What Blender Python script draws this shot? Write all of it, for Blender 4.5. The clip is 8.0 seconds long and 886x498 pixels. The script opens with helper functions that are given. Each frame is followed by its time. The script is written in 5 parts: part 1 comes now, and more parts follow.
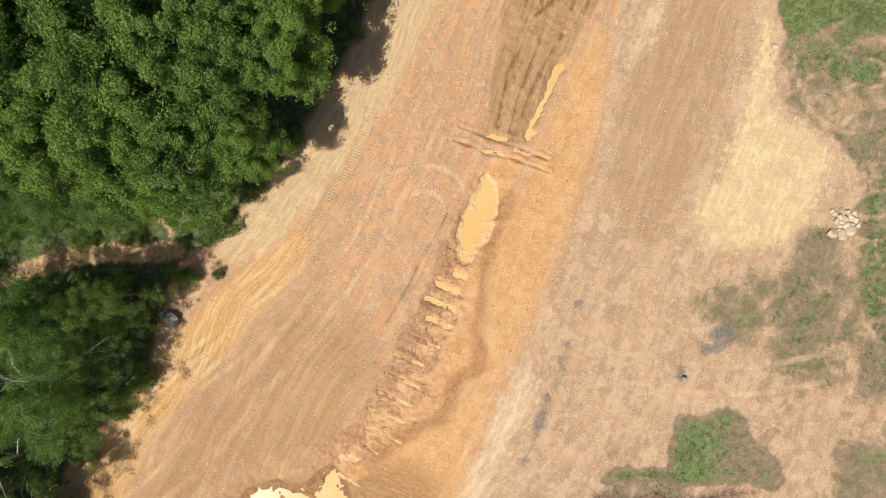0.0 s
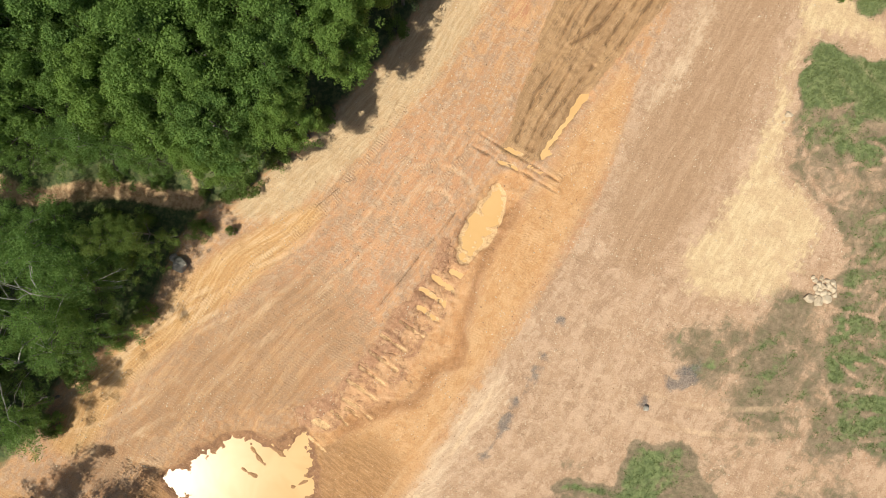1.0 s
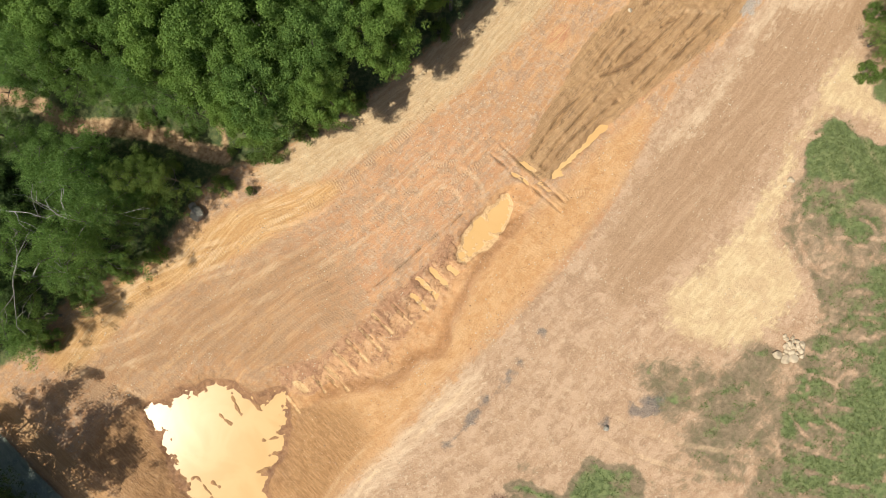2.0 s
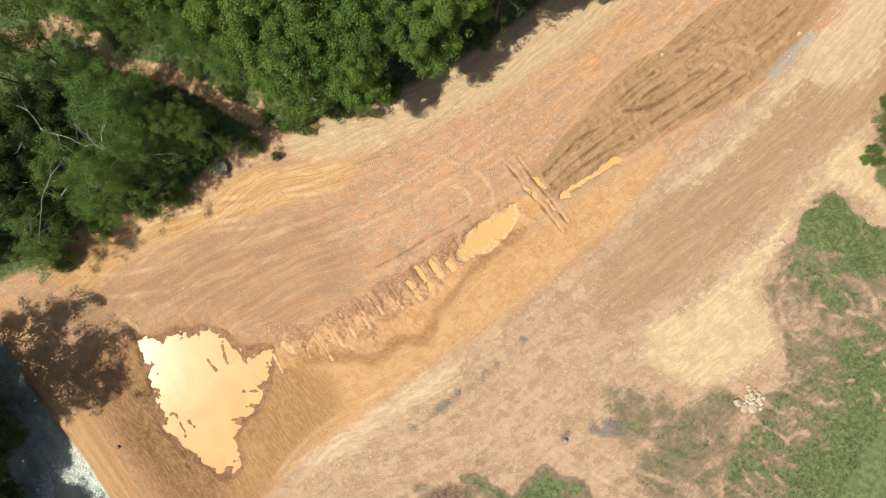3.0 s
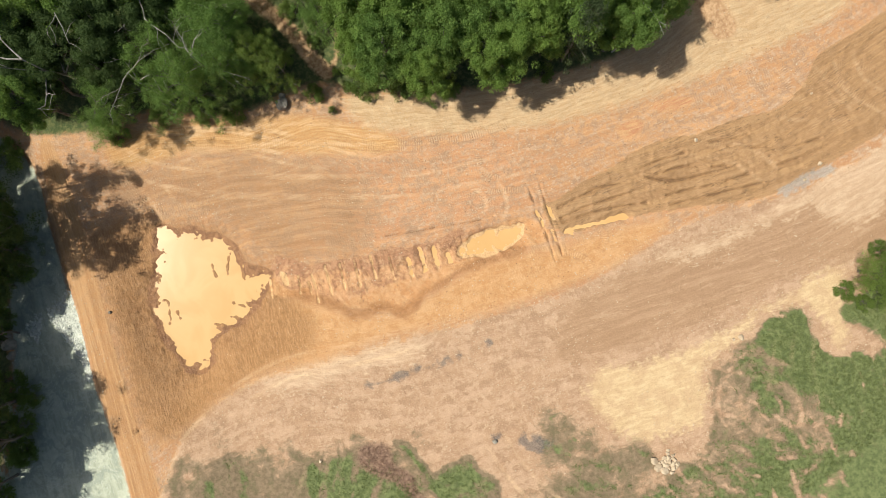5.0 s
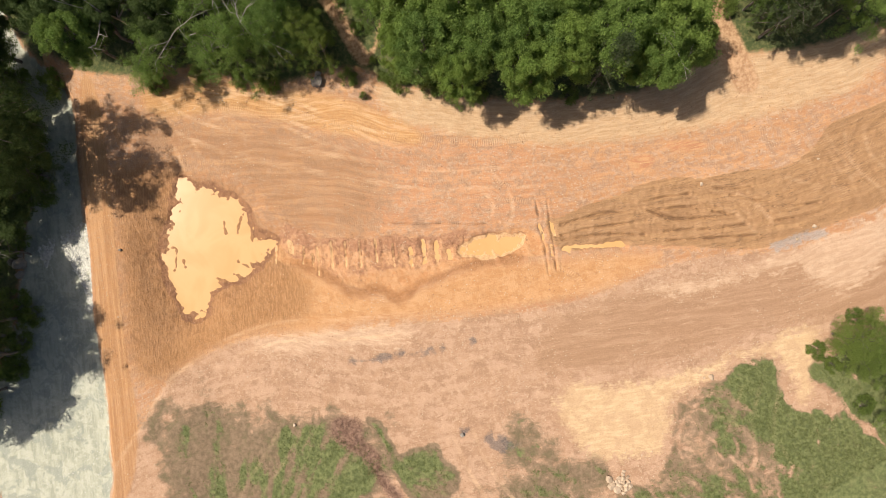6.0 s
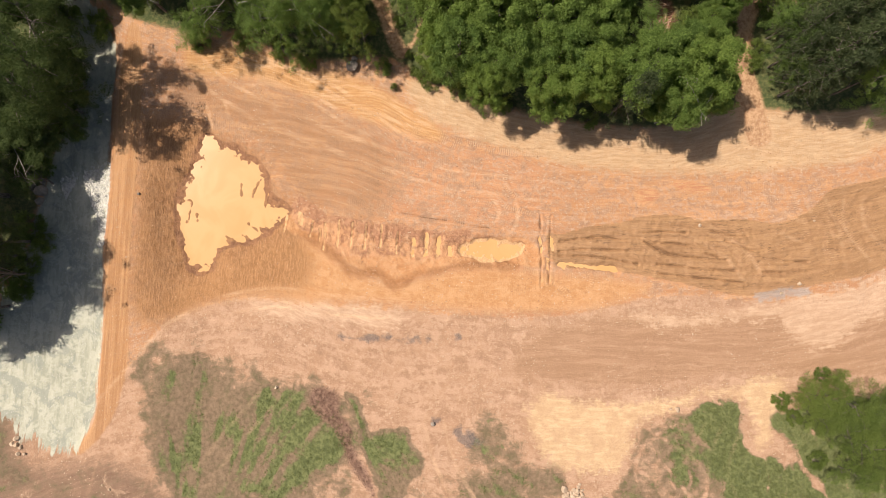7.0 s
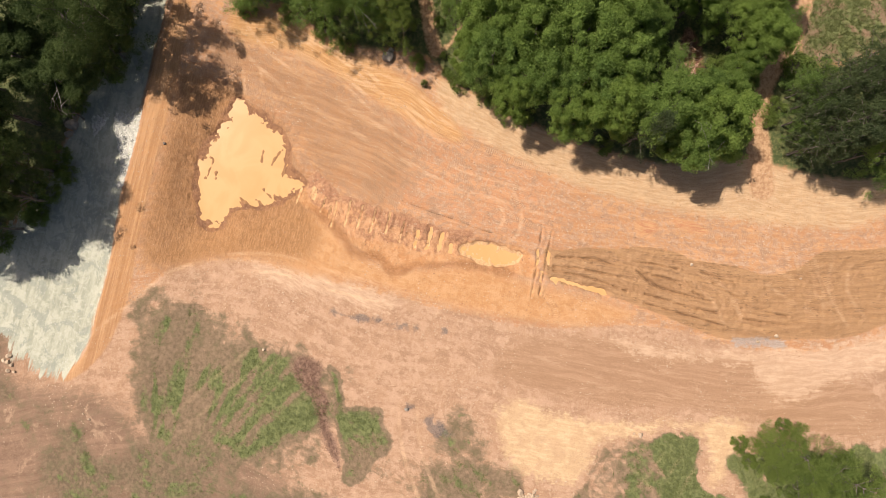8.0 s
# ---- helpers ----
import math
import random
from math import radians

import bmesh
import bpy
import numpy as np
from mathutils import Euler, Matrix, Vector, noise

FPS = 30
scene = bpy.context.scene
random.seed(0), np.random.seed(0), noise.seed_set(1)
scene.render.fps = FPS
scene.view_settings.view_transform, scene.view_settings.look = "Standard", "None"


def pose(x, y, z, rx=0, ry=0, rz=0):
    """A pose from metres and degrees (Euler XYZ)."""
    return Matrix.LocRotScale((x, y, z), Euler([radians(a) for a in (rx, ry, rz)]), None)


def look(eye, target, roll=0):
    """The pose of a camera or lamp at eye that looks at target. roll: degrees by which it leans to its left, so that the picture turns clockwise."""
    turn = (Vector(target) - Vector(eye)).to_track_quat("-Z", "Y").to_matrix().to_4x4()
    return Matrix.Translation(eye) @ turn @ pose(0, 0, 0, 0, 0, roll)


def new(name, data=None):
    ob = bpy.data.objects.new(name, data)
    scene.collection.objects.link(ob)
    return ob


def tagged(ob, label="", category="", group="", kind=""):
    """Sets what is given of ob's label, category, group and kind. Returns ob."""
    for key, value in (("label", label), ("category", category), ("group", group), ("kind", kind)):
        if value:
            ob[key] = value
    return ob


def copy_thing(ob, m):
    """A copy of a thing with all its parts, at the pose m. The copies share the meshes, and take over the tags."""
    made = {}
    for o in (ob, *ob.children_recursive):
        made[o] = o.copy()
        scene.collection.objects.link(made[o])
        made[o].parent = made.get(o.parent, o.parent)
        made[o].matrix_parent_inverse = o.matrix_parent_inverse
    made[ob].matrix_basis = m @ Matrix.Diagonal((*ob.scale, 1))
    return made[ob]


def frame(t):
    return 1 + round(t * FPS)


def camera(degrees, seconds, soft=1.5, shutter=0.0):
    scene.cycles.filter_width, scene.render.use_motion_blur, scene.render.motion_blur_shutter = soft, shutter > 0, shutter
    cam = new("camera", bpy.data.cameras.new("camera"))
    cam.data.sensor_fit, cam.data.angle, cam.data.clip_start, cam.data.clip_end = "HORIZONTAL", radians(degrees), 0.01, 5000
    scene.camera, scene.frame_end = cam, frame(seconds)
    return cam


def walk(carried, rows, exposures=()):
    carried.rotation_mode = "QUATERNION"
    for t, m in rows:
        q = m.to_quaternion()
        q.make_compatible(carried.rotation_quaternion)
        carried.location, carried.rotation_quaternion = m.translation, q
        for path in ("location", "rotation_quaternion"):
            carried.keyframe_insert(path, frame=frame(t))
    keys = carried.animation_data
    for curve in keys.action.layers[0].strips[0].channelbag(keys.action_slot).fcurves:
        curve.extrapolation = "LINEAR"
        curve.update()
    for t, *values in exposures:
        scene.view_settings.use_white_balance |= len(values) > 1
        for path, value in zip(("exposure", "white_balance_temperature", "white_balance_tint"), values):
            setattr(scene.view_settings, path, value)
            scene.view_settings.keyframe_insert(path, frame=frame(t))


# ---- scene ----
from itertools import product

# ---------------------------------------------------------------- camera
# A drone that looks straight down, climbs and turns about its own axis.
# t, x, y, z, small tilts about x and y, turn
ROWS = [
    (0.0, 0.000, 0.000, 33.300, 0.772, 0.114, 0.000),
    (0.5, 0.010, -0.060, 34.268, 0.677, 0.185, 5.252),
    (1.0, 0.022, -0.121, 35.228, 0.577, 0.238, 10.524),
    (1.5, 0.035, -0.186, 36.187, 0.453, 0.275, 15.804),
    (3.0, 0.090, -0.404, 39.086, 0.060, 0.300, 31.924),
    (3.5, 0.108, -0.485, 40.050, -0.077, 0.261, 37.300),
    (4.0, 0.129, -0.576, 41.014, -0.186, 0.193, 42.144),
    (4.5, 0.154, -0.677, 41.971, -0.266, 0.136, 46.622),
    (6.0, 0.255, -1.002, 44.821, -0.390, -0.096, 61.212),
    (6.5, 0.290, -1.103, 45.755, -0.402, -0.185, 66.084),
    (7.0, 0.330, -1.197, 46.681, -0.416, -0.295, 70.926),
    (7.5, 0.373, -1.290, 47.598, -0.414, -0.407, 75.799),
    (8.0, 0.417, -1.380, 48.512, -0.380, -0.518, 80.630),
]
cam = camera(74.0, 8.0, soft=0.8)
walk(cam, [(t, pose(x, y, z, a) @ pose(0, 0, 0, 0, b) @ pose(0, 0, 0, 0, 0, c)) for t, x, y, z, a, b, c in ROWS],
     exposures=[(0.0, 0.19, 6450, 4), (4.7, 0.19, 6450, 4), (5.8, 0.19, 6920, 16), (7.0, 0.18, 7080, 22), (8.0, 0.18, 7080, 22)])

# ---------------------------------------------------------------- sky and sun
SUN_ELEVATION = 59.0
SUN_X, SUN_Y = -0.64, -0.77
world = bpy.data.worlds.new("world")
scene.world = world
world.use_nodes = True
sky = world.node_tree.nodes.new("ShaderNodeTexSky")
sky.sky_type = "NISHITA"
sky.sun_disc = False
sky.dust_density, sky.ozone_density = 3.0, 0.6
sky.sun_elevation = radians(SUN_ELEVATION)
sky.sun_rotation = math.atan2(SUN_X, SUN_Y)
backing = world.node_tree.nodes["Background"]
backing.inputs["Strength"].default_value = 0.075
world.node_tree.links.new(sky.outputs[0], backing.inputs["Color"])
sun_data = bpy.data.lights.new("sun", "SUN")
sun_data.energy, sun_data.angle, sun_data.color = 5.0, radians(0.53), (1.0, 0.95, 0.86)
sun = new("sun", sun_data)
sun.matrix_world = look((SUN_X * 60, SUN_Y * 60, 60 * math.tan(radians(SUN_ELEVATION))), (0, 0, 0))


# ---------------------------------------------------------------- arithmetic
def smooth(a, b, v):
    u = np.clip((v - a) / (b - a), 0, 1)
    return u * u * (3 - 2 * u)


def lattice(ix, iy, seed):
    h = (ix.astype(np.int64) * 374761393 + iy.astype(np.int64) * 668265263 + seed * 1442695041) & 0xFFFFFFFF
    h = ((h ^ (h >> 13)) * 1274126177) & 0xFFFFFFFF
    return ((h ^ (h >> 16)) & 0xFFFF) / 65535.0


def value_noise(x, y, seed):
    ix, iy = np.floor(x), np.floor(y)
    fx, fy = x - ix, y - iy
    fx, fy = fx * fx * (3 - 2 * fx), fy * fy * (3 - 2 * fy)
    a, b = lattice(ix, iy, seed), lattice(ix + 1, iy, seed)
    c, d = lattice(ix, iy + 1, seed), lattice(ix + 1, iy + 1, seed)
    return (a + (b - a) * fx) * (1 - fy) + (c + (d - c) * fx) * fy


def fbm(x, y, seed, octaves=4):
    """Layered noise from -1 to 1."""
    total, weight, size = 0.0, 0.5, 1.0
    for k in range(octaves):
        total = total + weight * (value_noise(x * size + 17.3 * k, y * size - 9.1 * k, seed + k) * 2 - 1)
        weight, size = weight * 0.5, size * 2.03
    return total


def spline(points, closed, steps=5):
    """A smooth curve through the points."""
    p = np.array(points, float)
    n = len(p)
    out = []
    for i in range(n if closed else n - 1):
        if closed:
            a, b, c, d = p[i - 1], p[i], p[(i + 1) % n], p[(i + 2) % n]
        else:
            a, b, c, d = p[max(i - 1, 0)], p[i], p[i + 1], p[min(i + 2, n - 1)]
        for k in range(steps):
            u = k / steps
            out.append(0.5 * (2 * b + (c - a) * u + (2 * a - 5 * b + 4 * c - d) * u * u + (3 * b - a - 3 * c + d) * u ** 3))
    if not closed:
        out.append(p[-1])
    return np.array(out)


def line_distance(x, y, curve, closed=False):
    """Distance to a curve, the length along it, and the side (left is positive)."""
    best, along, side = np.full(x.shape, 1e9), np.zeros(x.shape), np.zeros(x.shape)
    gone = 0.0
    n = len(curve)
    for i in range(n if closed else n - 1):
        a, b = curve[i], curve[(i + 1) % n]
        e = b - a
        length = math.hypot(*e) + 1e-9
        px, py = x - a[0], y - a[1]
        u = np.clip((px * e[0] + py * e[1]) / length ** 2, 0, 1)
        d = np.hypot(px - u * e[0], py - u * e[1])
        near = d < best
        best = np.where(near, d, best)
        along = np.where(near, gone + u * length, along)
        side = np.where(near, np.sign(e[0] * py - e[1] * px), side)
        gone += length
    return best, along, side


def near_line(x, y, curve, reach=1.5):
    """As line_distance, but only near the curve; farther off the distance is large."""
    curve = np.asarray(curve)
    d, along = np.full(x.shape, 6.0), np.zeros(x.shape)
    lo, hi = curve.min(0) - reach, curve.max(0) + reach
    pick = (x > lo[0]) & (x < hi[0]) & (y > lo[1]) & (y < hi[1])
    if pick.any():
        d[pick], along[pick], _ = line_distance(x[pick], y[pick], curve)
    return d, along


def inside(x, y, points, reach=6.0, steps=4):
    """Metres inside (positive) or outside (negative) a smooth outline, out to its reach."""
    curve = spline(points, True, steps)
    out = np.full(x.shape, -reach)
    lo, hi = curve.min(0) - reach, curve.max(0) + reach
    pick = (x > lo[0]) & (x < hi[0]) & (y > lo[1]) & (y < hi[1])
    if not pick.any():
        return out
    qx, qy = x[pick], y[pick]
    d = line_distance(qx, qy, curve, True)[0]
    hit = np.zeros(qx.shape, bool)
    for i in range(len(curve)):
        a, b = curve[i - 1], curve[i]
        if a[1] != b[1]:
            hit ^= ((a[1] > qy) != (b[1] > qy)) & (qx < (b[0] - a[0]) * (qy - a[1]) / (b[1] - a[1]) + a[0])
    out[pick] = np.clip(np.where(hit, d, -d), -reach, reach)
    return out


# ---------------------------------------------------------------- materials
class Nodes:
    """A short way to write node trees."""

    def __init__(self, name):
        self.material = bpy.data.materials.new(name)
        self.material.use_nodes = True
        self.tree = self.material.node_tree
        self.shader = self.tree.nodes["Principled BSDF"]
        self.out = self.tree.nodes["Material Output"]

    def put(self, value, socket):
        if isinstance(value, bpy.types.NodeSocket):
            self.tree.links.new(value, socket)
        elif isinstance(value, tuple) and len(value) == 3 and socket.type == "RGBA":
            socket.default_value = (*value, 1)
        else:
            socket.default_value = value

    def set(self, **values):
        for key, value in values.items():
            self.put(value, self.shader.inputs[key.replace("_", " ")])
        return self.material

    def attribute(self, name, vector=False):
        n = self.tree.nodes.new("ShaderNodeAttribute")
        n.attribute_name = name
        return n.outputs["Vector" if vector else "Fac"]

    def place(self):
        return self.tree.nodes.new("ShaderNodeNewGeometry").outputs["Position"]

    def scaled(self, vector, scale):
        n = self.tree.nodes.new("ShaderNodeVectorMath")
        n.operation = "MULTIPLY"
        self.put(vector, n.inputs[0])
        n.inputs[1].default_value = scale
        return n.outputs[0]

    def noise(self, vector, scale, detail=4.0, rough=0.55, warp=0.0):
        n = self.tree.nodes.new("ShaderNodeTexNoise")
        self.put(vector, n.inputs["Vector"])
        n.inputs["Scale"].default_value, n.inputs["Detail"].default_value = scale, detail
        n.inputs["Roughness"].default_value, n.inputs["Distortion"].default_value = rough, warp
        return n.outputs["Fac"]

    def math(self, how, a, b=0.0, c=0.0):
        n = self.tree.nodes.new("ShaderNodeMath")
        n.operation = how
        for value, socket in zip((a, b, c), n.inputs):
            self.put(value, socket)
        return n.outputs[0]

    def ramp(self, value, a, b, low=0.0, high=1.0):
        n = self.tree.nodes.new("ShaderNodeMapRange")
        n.interpolation_type = "SMOOTHSTEP"
        for v, key in ((value, "Value"), (a, "From Min"), (b, "From Max"), (low, "To Min"), (high, "To Max")):
            self.put(v, n.inputs[key])
        return n.outputs[0]

    def mix(self, fac, a, b, how="MIX"):
        n = self.tree.nodes.new("ShaderNodeMix")
        n.data_type, n.blend_type = "RGBA", how
        self.put(fac, n.inputs[0]), self.put(a, n.inputs[6]), self.put(b, n.inputs[7])
        return n.outputs[2]

    def bump(self, height, strength, distance, normal=None):
        n = self.tree.nodes.new("ShaderNodeBump")
        n.inputs["Strength"].default_value, n.inputs["Distance"].default_value = strength, distance
        self.put(height, n.inputs["Height"])
        if normal is not None:
            self.put(normal, n.inputs["Normal"])
        return n.outputs[0]

    def chance(self):
        return self.tree.nodes.new("ShaderNodeObjectInfo").outputs["Random"]

    def island(self):
        return self.tree.nodes.new("ShaderNodeNewGeometry").outputs["Random Per Island"]


def ground_material():
    m = Nodes("graded_soil")
    at, flow = m.place(), m.attribute("flow", True)
    grain = m.noise(at, 3.2, 6.0, 0.65)
    fine = m.noise(at, 13.0, 3.0, 0.7)
    cloud = m.noise(at, 0.30, 4.0, 0.6)
    patch = m.noise(at, 0.75, 5.0, 0.68, 0.6)
    blotch = m.noise(at, 1.3, 6.0, 0.70, 0.5)
    # along the run of the blades, wavering a little
    shift = m.tree.nodes.new("ShaderNodeVectorMath")
    shift.operation = "MULTIPLY_ADD"
    wander = m.tree.nodes.new("ShaderNodeTexNoise")
    m.put(at, wander.inputs["Vector"])
    wander.inputs["Scale"].default_value, wander.inputs["Detail"].default_value = 0.30, 2.0
    m.put(wander.outputs["Color"], shift.inputs[0])
    shift.inputs[1].default_value = (1.4, 0.9, 0.0)
    m.put(flow, shift.inputs[2])
    run = shift.outputs[0]
    streak = m.noise(m.scaled(run, (0.15, 2.3, 1.0)), 1.0, 5.0, 0.62)
    scratch = m.noise(m.scaled(run, (0.45, 7.0, 1.0)), 1.0, 3.0, 0.6)
    band = m.noise(m.scaled(run, (0.07, 0.70, 1.0)), 1.0, 4.0, 0.6)
    smudge = m.noise(m.scaled(run, (0.42, 1.5, 1.0)), 1.0, 7.0, 0.70, 0.3)
    drag = m.noise(m.scaled(run, (0.8, 4.0, 1.0)), 1.0, 5.0, 0.68, 0.2)
    # the road and its bench run their own way
    turned = m.tree.nodes.new("ShaderNodeVectorRotate")
    turned.rotation_type = "Z_AXIS"
    m.put(at, turned.inputs["Vector"])
    turned.inputs["Angle"].default_value = radians(22.3)
    road_run = turned.outputs["Vector"]
    ply = m.noise(m.scaled(road_run, (0.10, 3.2, 1.0)), 1.0, 4.0, 0.6)
    grouser = m.noise(m.scaled(road_run, (1.6, 8.5, 1.0)), 1.0, 3.0, 0.65)
    edge = m.math("SUBTRACT", m.math("ADD", m.math("ADD", m.math("MULTIPLY", blotch, 0.45), m.math("MULTIPLY", grain, 0.30)), m.math("MULTIPLY", drag, 0.25)), 0.5)

    def region(name, soft, rough):
        d = m.math("ADD", m.attribute(name), m.math("MULTIPLY", edge, rough))
        return m.ramp(d, -soft, soft)

    def over(colour, mask, share, other):
        return m.mix(m.math("MULTIPLY", mask, share), colour, other)

    # every lane of a track has its own shade, and its own start of the cleats
    apart = m.tree.nodes.new("ShaderNodeSeparateXYZ")
    m.put(flow, apart.inputs[0])
    across = m.math("MULTIPLY", m.math("ADD", apart.outputs[1], m.math("MULTIPLY", band, 1.6)), 1.75)
    number, inner = m.math("FLOOR", across), m.math("FRACT", across)
    dice = m.tree.nodes.new("ShaderNodeTexWhiteNoise")
    dice.noise_dimensions = "1D"
    m.put(number, dice.inputs["W"])
    luck = dice.outputs["Value"]
    stretch = m.tree.nodes.new("ShaderNodeCombineXYZ")
    m.put(m.math("MULTIPLY", apart.outputs[0], 0.13), stretch.inputs[0]), m.put(m.math("MULTIPLY", number, 3.7), stretch.inputs[1])
    lane_on = m.noise(stretch.outputs[0], 1.0, 2.0, 0.5)
    place_on = m.math("ADD", m.math("ADD", apart.outputs[0], m.math("MULTIPLY", luck, 3.0)), m.math("MULTIPLY", inner, 0.05))
    place_on = m.math("ADD", place_on, m.math("MULTIPLY", grain, 0.10))
    cleat = m.math("ADD", m.math("MULTIPLY", m.math("SINE", m.math("MULTIPLY", place_on, 37.0)), 0.5), 0.5)
    worked = m.math("MULTIPLY", m.ramp(lane_on, 0.45, 0.60), m.math("MULTIPLY", m.attribute("worked"), m.ramp(blotch, 0.38, 0.60, 0.10, 1.0)))
    rim = m.math("MULTIPLY", m.ramp(m.math("ABSOLUTE", m.math("SUBTRACT", inner, 0.5)), 0.40, 0.48), m.math("MULTIPLY", m.attribute("worked"), m.ramp(streak, 0.42, 0.62)))

    # compacted tan clay, with long bands and streaks left by the blades
    sweep = m.noise(m.scaled(run, (0.035, 0.42, 1.0)), 1.0, 3.0, 0.55)
    colour = m.mix(m.ramp(band, 0.34, 0.66), (0.378, 0.192, 0.086), (0.475, 0.262, 0.126))
    colour = m.mix(m.ramp(streak, 0.50, 0.66, 0.0, 0.55), colour, (0.595, 0.368, 0.188))
    colour = m.mix(m.ramp(streak, 0.48, 0.36, 0.0, 0.50), colour, (0.330, 0.168, 0.076))
    colour = m.mix(m.ramp(smudge, 0.50, 0.60, 0.0, 0.38), colour, (0.340, 0.172, 0.080))
    colour = m.mix(m.ramp(patch, 0.54, 0.68, 0.0, 0.40), colour, (0.345, 0.176, 0.080))
    colour = m.mix(m.ramp(cloud, 0.52, 0.72, 0.0, 0.30), colour, (0.47, 0.245, 0.098))
    colour = m.mix(m.ramp(sweep, 0.46, 0.62, 0.0, 0.60), colour, (0.390, 0.200, 0.104))
    colour = m.mix(m.ramp(sweep, 0.44, 0.32, 0.0, 0.45), colour, (0.56, 0.355, 0.190))
    colour = over(colour, region("rose", 2.4, 1.6), 0.42, m.mix(m.ramp(scratch, 0.36, 0.64), (0.415, 0.188, 0.094), (0.540, 0.280, 0.150)))
    shade = m.math("MULTIPLY", m.attribute("worked"), m.ramp(smudge, 0.30, 0.60, 0.4, 1.0))
    colour = over(colour, m.math("MULTIPLY", m.ramp(luck, 0.55, 1.0), shade), 0.42, (0.325, 0.168, 0.084))
    colour = over(colour, m.math("MULTIPLY", m.ramp(luck, 0.45, 0.0), shade), 0.30, (0.610, 0.380, 0.195))
    colour = over(colour, rim, 0.36, (0.655, 0.430, 0.240))
    # pale pinkish ground beyond the graded bed, worn through to brown in ragged patches
    pale = m.mix(m.ramp(m.math("ADD", m.math("MULTIPLY", smudge, 0.5), m.math("MULTIPLY", blotch, 0.5)), 0.44, 0.57), (0.430, 0.282, 0.180), (0.310, 0.190, 0.114))
    pale = m.mix(m.ramp(patch, 0.47, 0.60, 0.0, 0.60), pale, (0.365, 0.226, 0.134))
    pale = m.mix(m.ramp(grain, 0.54, 0.66, 0.0, 0.50), pale, (0.520, 0.370, 0.240))
    pale = m.mix(m.ramp(drag, 0.58, 0.70, 0.0, 0.40), pale, (0.56, 0.400, 0.264))
    pale = m.mix(m.ramp(streak, 0.54, 0.74, 0.0, 0.35), pale, (0.270, 0.162, 0.098))
    colour = m.mix(region("pale", 0.16, 2.6), colour, pale)
    brown = m.mix(m.ramp(streak, 0.40, 0.66), (0.290, 0.172, 0.096), (0.360, 0.226, 0.134))
    brown = m.mix(m.ramp(smudge, 0.54, 0.64, 0.0, 0.5), brown, (0.46, 0.310, 0.195))
    brown = m.mix(m.ramp(drag, 0.58, 0.70, 0.0, 0.5), brown, (0.48, 0.335, 0.215))
    colour = over(colour, region("brown", 0.5, 5.5), 0.88, brown)
    cream = m.mix(m.ramp(drag, 0.40, 0.62), (0.48, 0.330, 0.210), (0.59, 0.435, 0.292))
    colour = over(colour, region("cream", 0.45, 6.0), 0.62, cream)
    tilled = m.mix(m.ramp(m.math("ADD", m.math("MULTIPLY", streak, 0.5), m.math("MULTIPLY", blotch, 0.5)), 0.38, 0.62), (0.155, 0.098, 0.062), (0.258, 0.166, 0.108))
    tilled = m.mix(m.ramp(patch, 0.55, 0.66, 0.0, 0.6), tilled, (0.42, 0.295, 0.190))
    colour = over(colour, region("field", 1.2, 5.0), 0.94, tilled)
    orange = m.mix(m.ramp(blotch, 0.38, 0.62), (0.425, 0.218, 0.086), (0.510, 0.292, 0.134))
    orange = m.mix(m.ramp(scratch, 0.52, 0.72, 0.0, 0.40), orange, (0.60, 0.380, 0.195))
    orange = m.mix(m.ramp(smudge, 0.53, 0.63, 0.0, 0.40), orange, (0.370, 0.186, 0.072))
    orange_here = region("orange", 0.6, 3.4)
    colour = over(colour, orange_here, 0.88, orange)
    tread = m.mix(m.ramp(streak, 0.40, 0.66), (0.255, 0.138, 0.066), (0.345, 0.204, 0.102))
    colour = over(colour, region("tread", 1.6, 5.0), 0.66, tread)
    gold = m.mix(m.ramp(scratch, 0.42, 0.66), (0.430, 0.228, 0.078), (0.560, 0.350, 0.155))
    colour = over(colour, region("gold", 0.4, 2.2), 0.75, gold)
    khaki = m.mix(m.ramp(drag, 0.36, 0.66), (0.405, 0.280, 0.150), (0.545, 0.400, 0.235))
    colour = over(colour, region("verge", 0.5, 3.0), 0.75, khaki)
    rust = m.mix(m.ramp(drag, 0.40, 0.60), (0.40, 0.170, 0.082), (0.50, 0.285, 0.130))
    colour = over(colour, region("rust", 0.12, 1.8), 0.75, rust)
    bench = m.mix(m.ramp(ply, 0.38, 0.62), (0.335, 0.170, 0.066), (0.460, 0.262, 0.118))
    bench_here, slope_here = region("bench", 0.15, 0.7), region("slope", 1.0, 2.6)
    colour = over(colour, bench_here, 0.78, bench)
    slope = m.mix(m.ramp(grain, 0.34, 0.66), (0.218, 0.108, 0.041), (0.288, 0.147, 0.058))
    slope = m.mix(m.ramp(grouser, 0.46, 0.62, 0.0, 0.6), slope, (0.40, 0.220, 0.094))
    slope = m.mix(m.ramp(patch, 0.50, 0.68, 0.0, 0.4), slope, (0.385, 0.205, 0.086))
    colour = over(colour, slope_here, 0.85, slope)
    plain = m.math("SUBTRACT", 1.0, m.math("MULTIPLY", m.math("MAXIMUM", m.math("MAXIMUM", bench_here, slope_here), m.math("MULTIPLY", orange_here, 0.5)), 0.72))
    damp = m.mix(m.ramp(streak, 0.40, 0.62), (0.272, 0.152, 0.066), (0.335, 0.196, 0.090))
    damp = m.mix(m.ramp(smudge, 0.52, 0.60, 0.0, 0.55), damp, (0.385, 0.226, 0.100))
